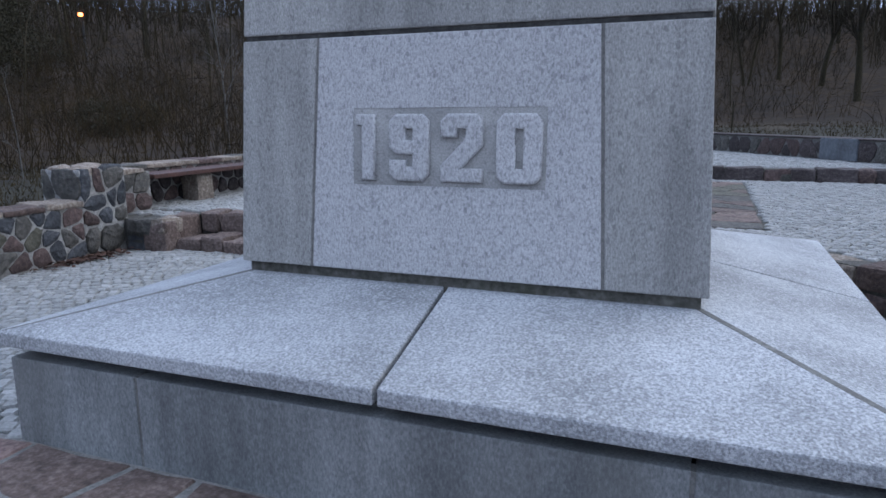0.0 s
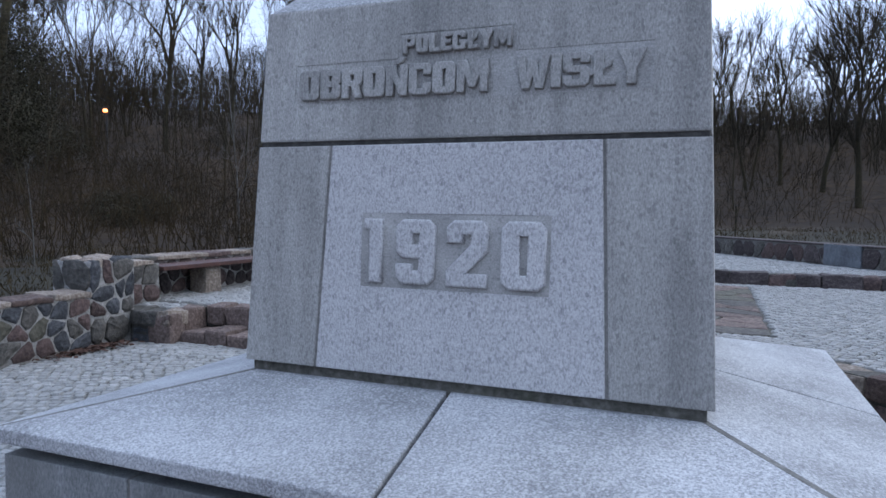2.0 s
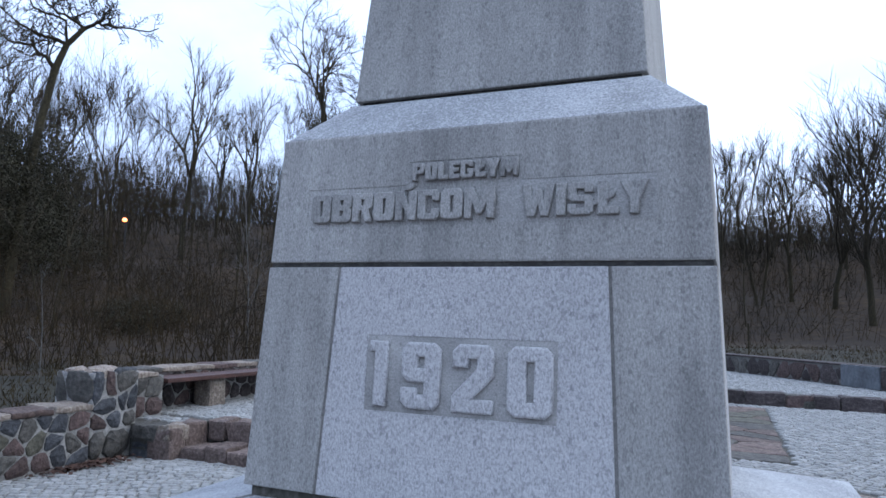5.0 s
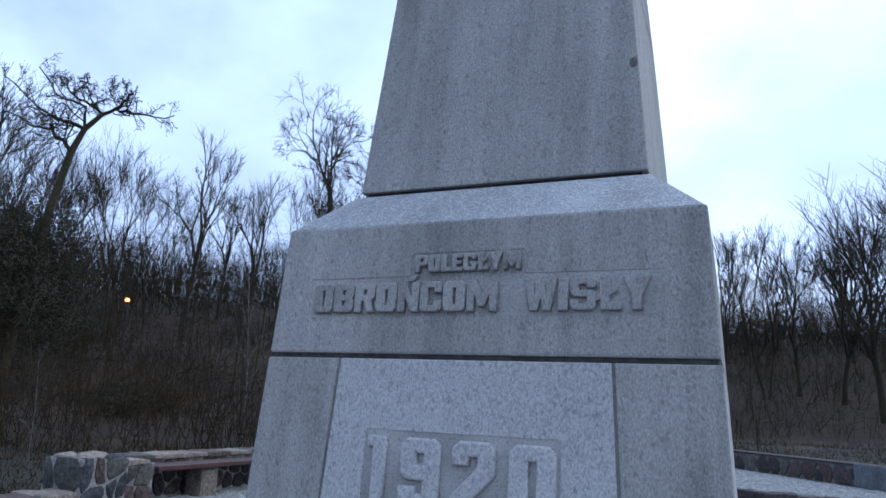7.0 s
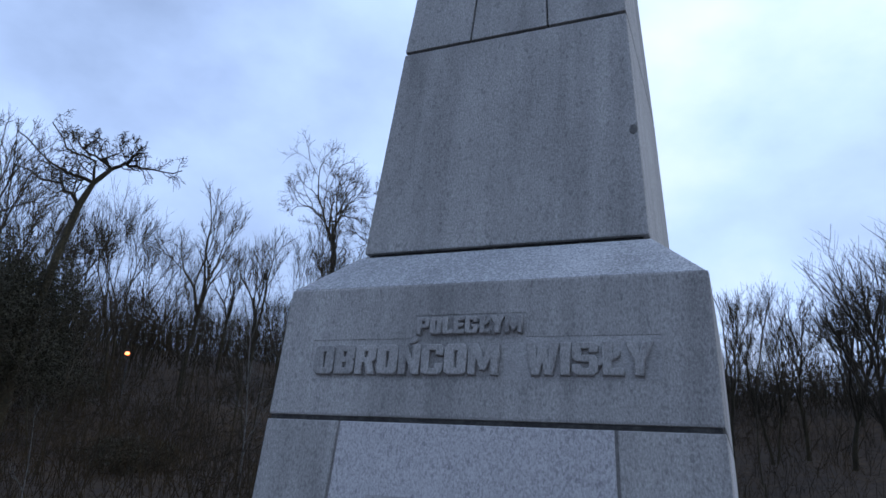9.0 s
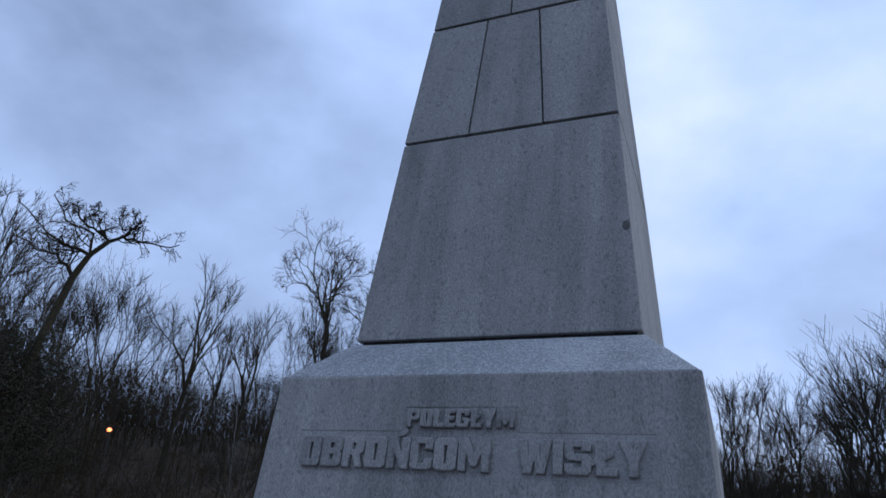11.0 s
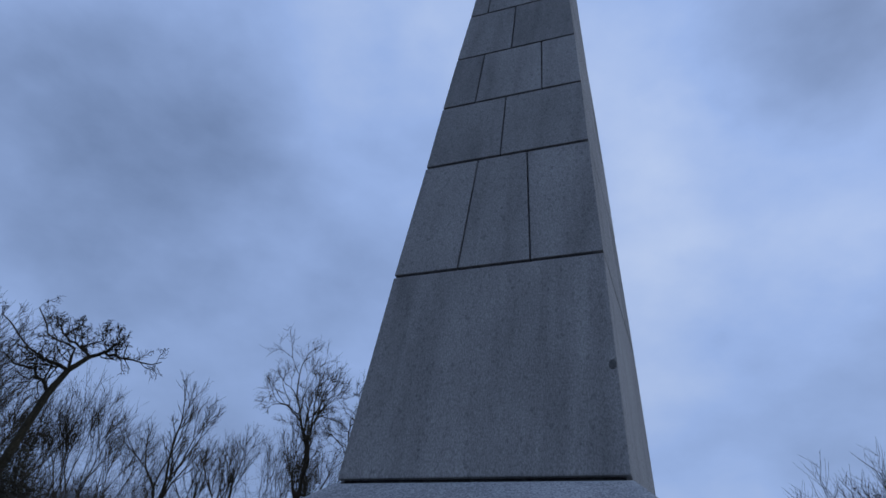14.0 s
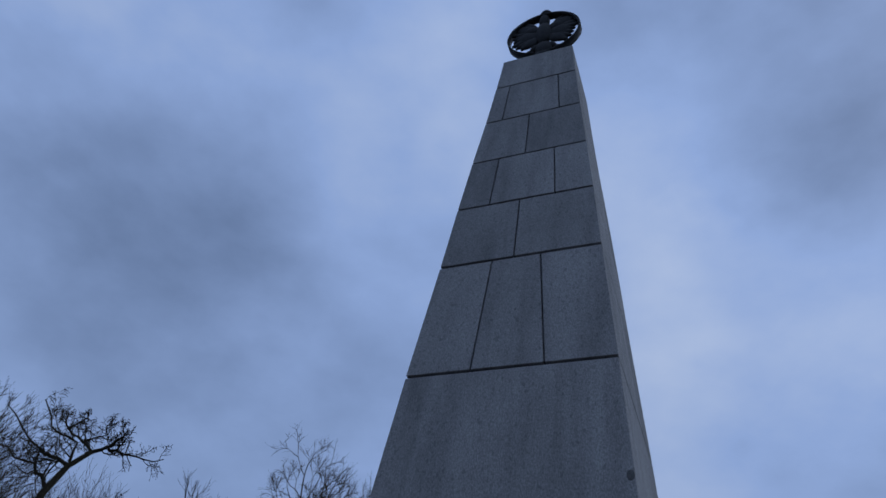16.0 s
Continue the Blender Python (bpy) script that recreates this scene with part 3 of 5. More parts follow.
for i in range(56):
    a0, a1 = 2 * math.pi * i / 56, 2 * math.pi * (i + 1) / 56
    ring0, ring1 = [], []
    for a, ring in ((a0, ring0), (a1, ring1)):
        for dr, dy in ((-0.02, -0.036), (0.0, -0.042), (0.0, 0.042), (-0.02, 0.036)):
            ring.append(bm.verts.new(((R_RING + dr) * math.cos(a), dy, (R_RING + dr) * math.sin(a))))
    for j in range(4):
        bm.faces.new([ring0[j], ring0[(j + 1) % 4], ring1[(j + 1) % 4], ring1[j]])
lump(0, 0.03, 0.09, 0.06, 0.21)
lump(0, 0.28, 0.06, 0.05, 0.13)
lump(0.015, 0.425, 0.066, 0.05, 0.06)
lump(0.065, 0.425, 0.035, 0.02, 0.02, 10)
lump(0, -0.26, 0.10, 0.04, 0.125)
lump(0, -0.40, 0.12, 0.05, 0.05)
rng = random.Random(5)
for s in (-1, 1):
    for i in range(9):
        a = radians(60 - i * 13.5)
        r = 0.195 + 0.015 * rng.uniform(-1, 1)
        lump(s * (0.03 + r * math.cos(a)), 0.03 + r * math.sin(a), 0.135 + 0.022 * rng.uniform(-1, 1), 0.022, 0.044 + 0.012 * rng.uniform(-1, 1), -s * math.degrees(a))
    lump(s * 0.13, 0.13, 0.10, 0.035, 0.075, -s * 25)
    lump(s * 0.17, 0.02, 0.13, 0.03, 0.11, -s * 5)
    lump(s * 0.18, 0.17, 0.14, 0.028, 0.085, -s * 36)
    lump(s * 0.14, -0.10, 0.13, 0.026, 0.08, s * 35)
    lump(s * 0.10, -0.24, 0.035, 0.03, 0.07, -s * 30)
    lump(s * 0.15, -0.30, 0.05, 0.03, 0.022, s * 15)
bm.transform(Matrix.Translation((0.045, -0.30, 7.804 + R_RING + 0.04)))
emblem = tagged(part("bronze_emblem", bm, M_BRONZE, None, "", True), "dark bronze openwork ring emblem with spread wings standing on the obelisk", "emblem")

# ---- the yard: ground sheet, three paved levels, rubble walls ----
T1, T2 = 0.34, 0.54
WALL_A, WALL_B = Vector((-0.9, 18.46, 0)), Vector((5.9, 7.5, 0))
WALL_DIR = (WALL_B - WALL_A).normalized()
WALL_BACK = Vector((-WALL_DIR.y, WALL_DIR.x, 0))


def smooth(a, b, x):
    t = min(1.0, max(0.0, (x - a) / (b - a)))
    return t * t * (3 - 2 * t)


def terrain(x, y):
    """Height of the natural ground: level under the yard, wooded slopes rising round it."""
    p = Vector((x, y, 0))
    left, back = -6.0 - x, (p - WALL_A).dot(WALL_BACK) - 0.2
    z = -0.09 + 0.36 * smooth(0.0, 0.8, left) + (0.98 * smooth(0.0, 0.7, back) if left < 0 or y > 8 else 0.0)
    r = math.hypot(x, y)
    az = math.degrees(math.atan2(x, y + 3.7))
    start = 15.0 + 17.0 * smooth(-30, 0, az)
    top = 12.0 - 1.2 * smooth(-30, 0, az)
    if az > 40 or az < -100:
        top *= 0.7
    z += top * smooth(start, 82.0, r) + 22.0 * smooth(120.0, 500.0, r)
    if r > 12:
        z += noise.noise(Vector((x * 0.12, y * 0.12, 0))) * 0.5 * smooth(14, 30, r) + noise.noise(Vector((x * 0.6, y * 0.6, 3))) * 0.1
    return z


axis = [i * 0.5 for i in range(-44, 45)]
step = 0.7
while axis[-1] < 1800:
    axis.append(axis[-1] + step)
    axis.insert(0, axis[0] - step)
    step *= 1.13
n = len(axis)
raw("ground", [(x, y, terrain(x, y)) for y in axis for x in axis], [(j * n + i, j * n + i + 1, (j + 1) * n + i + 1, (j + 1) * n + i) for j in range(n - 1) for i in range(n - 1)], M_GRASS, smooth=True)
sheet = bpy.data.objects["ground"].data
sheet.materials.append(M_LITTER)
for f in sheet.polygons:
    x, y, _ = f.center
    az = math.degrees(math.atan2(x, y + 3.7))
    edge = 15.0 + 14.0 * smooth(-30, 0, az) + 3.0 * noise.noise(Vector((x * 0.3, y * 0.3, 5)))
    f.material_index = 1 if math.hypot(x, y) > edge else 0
tagged(bpy.data.objects["ground"], "winter grass and leaf litter rising into wooded slopes", "ground", kind="structure")


def clip(poly, mx, my, nx, ny):
    out = []
    for i, p in enumerate(poly):
        q = poly[(i + 1) % len(poly)]
        a, b = (p[0] - mx) * nx + (p[1] - my) * ny, (q[0] - mx) * nx + (q[1] - my) * ny
        if a <= 0:
            out.append(p)
        if a * b < 0:
            f = a / (a - b)
            out.append((p[0] + (q[0] - p[0]) * f, p[1] + (q[1] - p[1]) * f))
    return out


def cells(w, h, size, rng, wide=1.15):
    """Irregular stones that fill a field w by h."""
    nx, ny = max(1, round(w / (size * wide))), max(1, round(h / size))
    seeds = [((i + 0.5 + (0.25 if j % 2 else -0.25) + rng.uniform(-0.42, 0.42)) * w / nx, (j + 0.5 + rng.uniform(-0.42, 0.42)) * h / ny) for j in range(ny) for i in range(nx)]
    out = []
    for a in seeds:
        poly = [(0, 0), (w, 0), (w, h), (0, h)]
        for b in sorted(seeds, key=lambda s: (s[0] - a[0]) ** 2 + (s[1] - a[1]) ** 2)[1:15]:
            poly = clip(poly, (a[0] + b[0]) / 2, (a[1] + b[1]) / 2, b[0] - a[0], b[1] - a[1])
            if len(poly) < 3:
                break
        if len(poly) >= 3:
            out.append(poly)
    return out


def stone_mesh(poly, gap, proud, dome, rng, worn=False):
    """A rough stone on a polygon: sides, a worn edge and a slightly domed face. Height along z."""
    cx, cy = sum(p[0] for p in poly) / len(poly), sum(p[1] for p in poly) / len(poly)
    if worn:
        cut = []
        for i, p in enumerate(poly):
            q = poly[(i + 1) % len(poly)]
            for f in (rng.uniform(0.16, 0.3), rng.uniform(0.7, 0.84)):
                cut.append((p[0] + (q[0] - p[0]) * f + rng.uniform(-0.006, 0.006), p[1] + (q[1] - p[1]) * f + rng.uniform(-0.006, 0.006)))
        poly = cut
    ring = []
    for i, p in enumerate(poly):
        q = poly[(i + 1) % len(poly)]
        ring.append(p)
        if math.dist(p, q) > 0.16:
            ring.append(((p[0] + q[0]) / 2 + rng.uniform(-0.012, 0.012), (p[1] + q[1]) / 2 + rng.uniform(-0.012, 0.012)))
    verts, m = [], len(ring)

    def pull(p, d):
        ln = math.hypot(p[0] - cx, p[1] - cy) or 1.0
        f = max(0.35, 1 - d / ln)
        return cx + (p[0] - cx) * f, cy + (p[1] - cy) * f

    far = max(math.hypot(p[0] - cx, p[1] - cy) for p in ring)
    for z, d in ((-0.05, gap), (proud * 0.45, gap * 1.05), (proud, gap * 1.35 + 0.006), (proud + dome * 0.75, far * 0.42)):
        for p in ring:
            a, b = pull(p, d)
            verts.append((a, b, z + (rng.uniform(-0.22, 0.22) * max(proud, dome) if z > 0 else 0)))
    verts.append((cx, cy, proud + dome * rng.uniform(0.4, 1.2)))
    faces = []
    for k in range(3):
        for i in range(m):
            j = (i + 1) % m
            faces.append((k * m + i, k * m + j, (k + 1) * m + j, (k + 1) * m + i))
    faces += [(3 * m + i, 3 * m + (i + 1) % m, 4 * m) for i in range(m)]
    return verts, faces


MIX = (0, 0, 0, 1, 2, 2, 2, 2, 3, 4, 5, 5, 5)


def rubble(parent, origin, along, up, w, h, size, seed, gap=0.014, proud=0.022, dome=0.016, name="stone", mats=None, wide=1.15, keep=None):
    rng = random.Random(seed)
    along, up = Vector(along).normalized(), Vector(up).normalized()
    frame_m = Matrix((along, up, along.cross(up))).transposed()
    for poly in cells(w, h, size, rng, wide):
        cx, cy = sum(p[0] for p in poly) / len(poly), sum(p[1] for p in poly) / len(poly)
        at = Vector(origin) + frame_m @ Vector((cx, cy, 0))
        if keep and not keep(at):
            continue
        verts, faces = stone_mesh([(p[0] - cx, p[1] - cy) for p in poly], gap * (rng.uniform(0.55, 1.15) if name == "stone" else 1.0), proud, dome, rng, name == "stone")
        mat = rng.choice(mats) if mats else RUBBLE[rng.choice(MIX)]
        ob = raw(name, [frame_m @ Vector(v) for v in verts], faces, mat, parent)
        ob.location = at


def rough_block(parent, x0, y0, z0, x1, y1, z1, mat, seed, name="stone", bevel=0.018):
    bm = box(x0, y0, z0, x1, y1, z1, bevel)
    bmesh.ops.subdivide_edges(bm, edges=[e for e in bm.edges if e.calc_length() > 0.12], cuts=2, use_grid_fill=True)
    for v in bm.verts:
        v.co += Vector(noise.noise_vector(v.co * 6 + Vector((seed, 0, 0)))) * 0.02
    return part(name, bm, mat, parent)


# paved levels
def slab(name, ring, z0, z1, mat, label):
    bm = bmesh.new()
    lo, hi = [bm.verts.new((*p, z0)) for p in ring], [bm.verts.new((*p, z1)) for p in ring]
    bm.faces.new(hi)
    bm.faces.new(lo[::-1])
    for i in range(len(ring)):
        j = (i + 1) % len(ring)
        bm.faces.new([lo[i], lo[j], hi[j], hi[i]])
    return tagged(part(name, bm, mat), label, "paving", kind="structure")


yard = slab("pavement_lower", [(-5.3, -9), (9, -9), (9, 2.6), (-5.3, 2.6)], -0.3, -0.014, M_SAND, "lower yard of grey granite setts and pink flagstones")
terrace = slab("pavement_terrace", [(-6.0, 2.06), (-4.46, 2.06), (-4.46, 2.66), (-2.16, 2.66), (-2.16, 2.49), (1.57, 2.49), (2.77, 1.29), (9, 1.29), (9, 9.0), (-6.0, 9.0)], -0.1, T1 - 0.014, M_SAND, "raised terrace of pale granite setts")
upper = slab("pavement_upper", [(-6.0, 8.95), (5.0, 8.95), (-0.9 + 0.1, 18.3), (-6.0, 18.3)], -0.1, T2 - 0.014, M_SAND, "upper terrace of pale granite setts")

def island_tint(base, name):
    """The same stone, varied from piece to piece inside one mesh."""
    m = base.copy()
    m.name = name
    nt = m.node_tree
    geo = nt.nodes.new("ShaderNodeNewGeometry")
    for n_ in nt.nodes:
        if n_.bl_idname == "ShaderNodeObjectInfo":
            for l in list(n_.outputs["Random"].links):
                nt.links.new(geo.outputs["Random Per Island"], l.to_socket)
    return m


M_FLAG_FIELD = island_tint(M_FLAG, "pink_flagstone_field")
FIELD_FLAGS = [island_tint(M_FLAG2, "grey_flagstone_field"), island_tint(M_STEP, "red_flagstone_field")]

# flagstones in front of the monument and the flagged path behind it
FLAGS = [M_FLAG, M_FLAG, M_FLAG, M_FLAG2, M_STEP]
part("mortar_bed", box(-4.93, -8.98, -0.03, 8.98, -1.73, 0.039), M_STRIP, yard)
rubble(yard, (-4.9, -5.2, 0.027), (1, 0, 0), (0, 1, 0), 8.6, 3.46, 0.40, 11, 0.018, 0.02, 0.004, "flagstone", FLAGS, 1.2)
rubble(terrace, (-1.55, 3.48, T1 - 0.018), (1, 0, 0), (0, 1, 0), 3.11, 4.95, 0.36, 12, 0.012, 0.022, 0.004, "flagstone", [M_STEP, M_STEP, RUBBLE[3], RUBBLE[0]], 1.8)

for x0, y0, w, h, seed in ((3.7, -5.2, 5.3, 3.46, 13), (-4.9, -9.0, 13.9, 3.8, 14)):
    rng = random.Random(seed)
    verts, faces, kinds = [], [], []
    for poly in cells(w, h, 0.36, rng, 1.2):
        sv, sf = stone_mesh(poly, 0.016, 0.02, 0.004, rng)
        b = len(verts)
        verts += [(x0 + p[0], y0 + p[1], p[2] + 0.027) for p in sv]
        faces += [tuple(i + b for i in f) for f in sf]
        kinds += [rng.choice((0, 0, 0, 1, 2))] * len(sf)
    ob = raw("flagstone_field", verts, faces, M_FLAG_FIELD, yard)
    for m in FIELD_FLAGS:
        ob.data.materials.append(m)
    ob.data.polygons.foreach_set("material_index", kinds)
    tagged(ob, kind="stuff")

# terrace edges: worn stones along each run


def kerb(parent, a, b, z0, z1, depth, seed, length=0.42, mats=None):
    """A run of edge stones from a to b, tops at z1, their faces on the line."""
    a, b = Vector((*a, 0)), Vector((*b, 0))
    run = (b - a).length
    d = (b - a).normalized()
    nrm = Vector((-d.y, d.x, 0))
    rng_k = random.Random(seed)
    s = 0.0
    while s < run - 0.05:
        ln = min(length * rng_k.uniform(0.55, 1.6), run - s)
        if run - s - ln < 0.12:
            ln = run - s
        bm = box(s + 0.003, rng_k.uniform(-0.03, 0.015), z0, s + ln - 0.003, depth * rng_k.uniform(0.85, 1.15), z1 + rng_k.uniform(-0.02, 0.018), 0.034)
        bmesh.ops.subdivide_edges(bm, edges=[e for e in bm.edges if e.calc_length() > 0.14], cuts=2, use_grid_fill=True)
        for v in bm.verts:
            v.co += Vector(noise.noise_vector(v.co * 5 + Vector((seed * 3.1 + s * 7, 0, 0)))) * 0.034
        bm.transform(Matrix(((d.x, nrm.x, 0, a.x), (d.y, nrm.y, 0, a.y), (0, 0, 1, 0), (0, 0, 0, 1))))
        part("edge_stone", bm, rng_k.choice(mats or [M_COPING, M_COPING, RUBBLE[1], RUBBLE[0], RUBBLE[2], RUBBLE[3]]), parent)
        s += ln


kerb(terrace, (-5.0, 2.0), (-4.42, 2.0), 0.17, T1 + 0.01, 0.32, 1, 0.2, [M_COPING, RUBBLE[0], M_STEP])
kerb(terrace, (-5.0, 2.03), (-4.42, 2.03), -0.05, 0.18, 0.2, 2, 0.2, [RUBBLE[5], RUBBLE[0], M_DUSKY])
kerb(terrace, (-4.42, 2.02), (-4.42, 2.62), -0.05, T1 + 0.005, 0.3, 10, 0.22, [RUBBLE[0], M_STEP, M_COPING])
kerb(terrace, (-4.42, 2.6), (-2.2, 2.6), 0.13, T1 + 0.01, 0.32, 3, 0.30, [M_STEP, M_STEP, RUBBLE[2], M_COPING])
kerb(terrace, (-4.45, 2.19), (-2.2, 2.19), -0.05, 0.13, 0.46, 4, 0.46, [M_STEP, M_STEP, RUBBLE[2]])
kerb(terrace, (-2.2, 2.45), (1.55, 2.45), 0.0, T1 + 0.005, 0.3, 5)
kerb(terrace, (1.57, 2.45), (2.77, 1.25), 0.17, T1 + 0.005, 0.28, 6, 0.5)
kerb(terrace, (1.62, 2.46), (2.80, 1.30), -0.05, 0.17, 0.2, 7, 0.35)
kerb(terrace, (2.75, 1.25), (9, 1.25), 0.0, T1 + 0.005, 0.28, 8)
kerb(upper, (-6.0, 8.92), (5.6, 8.92), 0.28, T2 + 0.01, 0.34, 9, 0.42, [M_DUSKY, M_DUSKY, RUBBLE[2]])


# setts: wavering courses of small cubes
def sett_shape(sx, sy, seed):
    rng_s = random.Random(seed)
    verts = []
    for z, k in ((-0.03, 1.0), (-0.008, 1.0), (0.004, 0.80)):
        for cx, cy in ((-1, -1), (1, -1), (1, 1), (-1, 1)):
            verts.append((cx * sx * k * rng_s.uniform(0.9, 1.03), cy * sy * k * rng_s.uniform(0.9, 1.03), z + (rng_s.uniform(-0.003, 0.003) if z > -0.02 else 0)))
    faces = [(4 * k + i, 4 * k + (i + 1) % 4, 4 * k + 4 + (i + 1) % 4, 4 * k + 4 + i) for k in range(2) for i in range(4)] + [(8, 9, 10, 11)]
    return verts, faces


SHAPES = [sett_shape(0.0398, 0.0392, s) for s in range(12)]
SETT_MESHES = []
for verts, faces in SHAPES[:8]:
    me = bpy.data.meshes.new("sett")
    me.from_pydata(verts, [], faces)
    me.materials.append(M_SETT)
    SETT_MESHES.append(me)


APRON = 0.045


def setts(parent, x0, y0, x1, y1, z, turn, inside, single=None, seed=0):
    """Courses of setts over a field; those for which single holds are pieces of their own, at most 300."""
    rng_s = random.Random(seed)
    verts, faces, count = [], [], 0
    c, s = math.cos(radians(turn)), math.sin(radians(turn))
    mx, my = (x0 + x1) / 2, (y0 + y1) / 2
    reach = math.hypot(x1 - x0, y1 - y0) / 2
    v = -reach
    while v < reach:
        u = -reach + rng_s.uniform(0, 0.1)
        while u < reach:
            wave = 0.008 * math.sin(u * 2.6) + 0.03 * math.sin(u * 0.7 + 1) + rng_s.uniform(-0.009, 0.009)
            x, y = mx + u * c - (v + wave) * s, my + u * s + (v + wave) * c
            u += 0.087 + rng_s.uniform(-0.011, 0.016)
            if not (x0 < x < x1 and y0 < y < y1 and inside(x, y)):
                continue
            a = radians(turn) + math.atan(0.021 * math.cos((u - 0.087) * 0.7 + 1)) + rng_s.uniform(-0.2, 0.2)
            zz = z + rng_s.uniform(-0.006, 0.006) + (APRON * smooth(-0.5, -1.6, y) if z < 0.1 else 0.0)
            if single and count < 300 and single(x, y):
                count += 1
                ob = new("sett", SETT_MESHES[rng_s.randrange(8)])
                ob.parent, ob.location, ob.rotation_euler = parent, (x, y, zz), (0, 0, a)
                continue
            sv, sf = SHAPES[rng_s.randrange(12)]
            b = len(verts)
            ca, sa = math.cos(a), math.sin(a)
            verts += [(x + p[0] * ca - p[1] * sa, y + p[0] * sa + p[1] * ca, zz + p[2]) for p in sv]
            faces += [tuple(i + b for i in f) for f in sf]
        v += 0.086
    ob = raw("sett_field", verts, faces, M_SETT_FIELD, parent)
    tagged(ob, kind="stuff")


M_SETT_FIELD = island_tint(M_SETT, "grey_sett_granite_field")


def on_terrace(x, y):
    if y < 2.62 and x < -2.0:
        return x < -4.5 and y > 2.34
    if abs(x) < 1.585 and 3.44 < y < 8.47:
        return False
    if x > 1.4 and y < 2.8:
        return x + y > 4.45 and (x < 2.6 or y > 1.6)
    return y > 2.8


setts(yard, -4.93, -1.73, -1.76, 2.0, 0.0, 24, lambda x, y: not (x > -4.5 and y > 2.15), lambda x, y: -3.6 < x < -1.8 and -0.9 < y < 1.0, 31)
setts(yard, -4.4, 1.78, 2.0, 2.42, 0.0, 0, lambda x, y: x + y < 3.9 and (x > -2.2 or y < 2.15), None, 32)
setts(yard, 1.78, -1.73, 9.0, 2.0, 0.0, 10, lambda x, y: y < 1.2 if x > 2.75 else x + y < 3.95, None, 33)
setts(terrace, -5.6, 2.2, -1.58, 8.85, T1, 15, on_terrace, None, 34)
setts(terrace, -1.57, 1.5, 9.0, 8.85, T1, 64, on_terrace, lambda x, y: 1.6 < x < 3.4 and 2.6 < y < 4.6, 35)
setts(upper, -1.0, 9.25, 5.5, 17.5, T2, 8, lambda x, y: (Vector((x, y, 0)) - WALL_A).dot(WALL_BACK) < -0.06, None, 36)

# low rubble wall beside the yard
low_wall = tagged(part("rubble_wall_low", box(-5.36, -6.0, -0.2, -4.972, 1.50, 0.545, 0.01), M_GROUT), "low fieldstone wall with pale mortar joints", "wall", kind="structure")
rubble(low_wall, (-4.975, -2.4, 0.0), (0, 1, 0), (0, 0, 1), 3.9, 0.54, 0.165, 41, 0.010, 0.014, 0.012)
for i in range(9):
    y = -2.4 + i * 0.435
    rough_block(low_wall, -5.38, y + 0.004, 0.53, -4.95, y + 0.431, 0.578 + 0.01 * (i % 3), [M_COPING, RUBBLE[0], M_COPING, RUBBLE[1]][i % 4], i, "coping_stone", 0.02)

# pier at the wall's end
pier = tagged(part("rubble_pier", box(-5.56, 1.533, -0.2, -5.012, 2.12, 0.897, 0.02), M_GROUT), "rough fieldstone pier with bulging boulders and pale joints", "pier", kind="structure")
rubble(pier, (-5.56, 1.545, 0.56), (1, 0, 0), (0, 0, 1), 0.55, 0.35, 0.24, 51, 0.011, 0.022, 0.02, mats=[RUBBLE[5], RUBBLE[5], RUBBLE[0], RUBBLE[2]])
rubble(pier, (-5.025, 1.53, 0.30), (0, 1, 0), (0, 0, 1), 0.59, 0.62, 0.20, 52, 0.011, 0.022, 0.02, mats=[RUBBLE[5], M_STEP, RUBBLE[5], RUBBLE[0], RUBBLE[2]])
rubble(pier, (-5.01, 1.53, 0.0), (0, 1, 0), (0, 0, 1), 0.5, 0.3, 0.24, 53, 0.012, 0.03, 0.03, mats=[RUBBLE[0], RUBBLE[2]])
rubble(pier, (-5.56, 1.53, 0.885), (1, 0, 0), (0, 1, 0), 0.57, 0.59, 0.3, 54, 0.018, 0.03, 0.03, mats=[M_COPING, RUBBLE[5], M_COPING])

# bench wall behind the terrace, its thick end, and the bench
bench_wall = tagged(part("rubble_wall_bench", box(-6.05, 2.14, 0.1, -5.66, 9.0, 0.80, 0.01), M_GROUT), "fieldstone wall with coping behind the bench", "wall", kind="structure")
# darker stones picked here to paint in the shade behind the bench
rubble(bench_wall, (-5.66, 2.7, T1), (0, 1, 0), (0, 0, 1), 5.0, 0.46, 0.22, 61, mats=[M_DUSKY, M_DUSKY, RUBBLE[2]])
part("wall_end", box(-5.72, 2.14, 0.2, -5.24, 2.72, 0.80, 0.01), M_GROUT, bench_wall)
rubble(bench_wall, (-5.24, 2.12, T1), (0, 1, 0), (0, 0, 1), 0.6, 0.48, 0.26, 62, 0.012, 0.02, 0.02, mats=[RUBBLE[0], RUBBLE[2], RUBBLE[5]])
for i in range(14):
    y = 2.13 + i * 0.48
    rough_block(bench_wall, -6.07, y + 0.004, 0.79, -5.62 if i else -5.2, y + 0.476, 0.85, [M_COPING, RUBBLE[0], M_COPING, M_COPING, RUBBLE[2]][i % 5], 70 + i, "coping_stone", 0.014)
bench = empty("bench", "long dark red-brown wooden bench on stone blocks against a wall", "bench")
for i in range(3):
    part("seat_plank", box(-5.60 + 0.135 * i, 2.76, 0.70, -5.475 + 0.135 * i, 7.6, 0.755, 0.008), M_WOOD, bench)
for y in (3.58, 5.15, 6.75):
    ob = rough_block(bench, -5.58, y + 0.02, T1 - 0.03, -5.29, y + 0.34, 0.70, M_COPING, int(y * 10), "support_block", 0.045)

# far wall with its plaque
length = (WALL_B - WALL_A).length
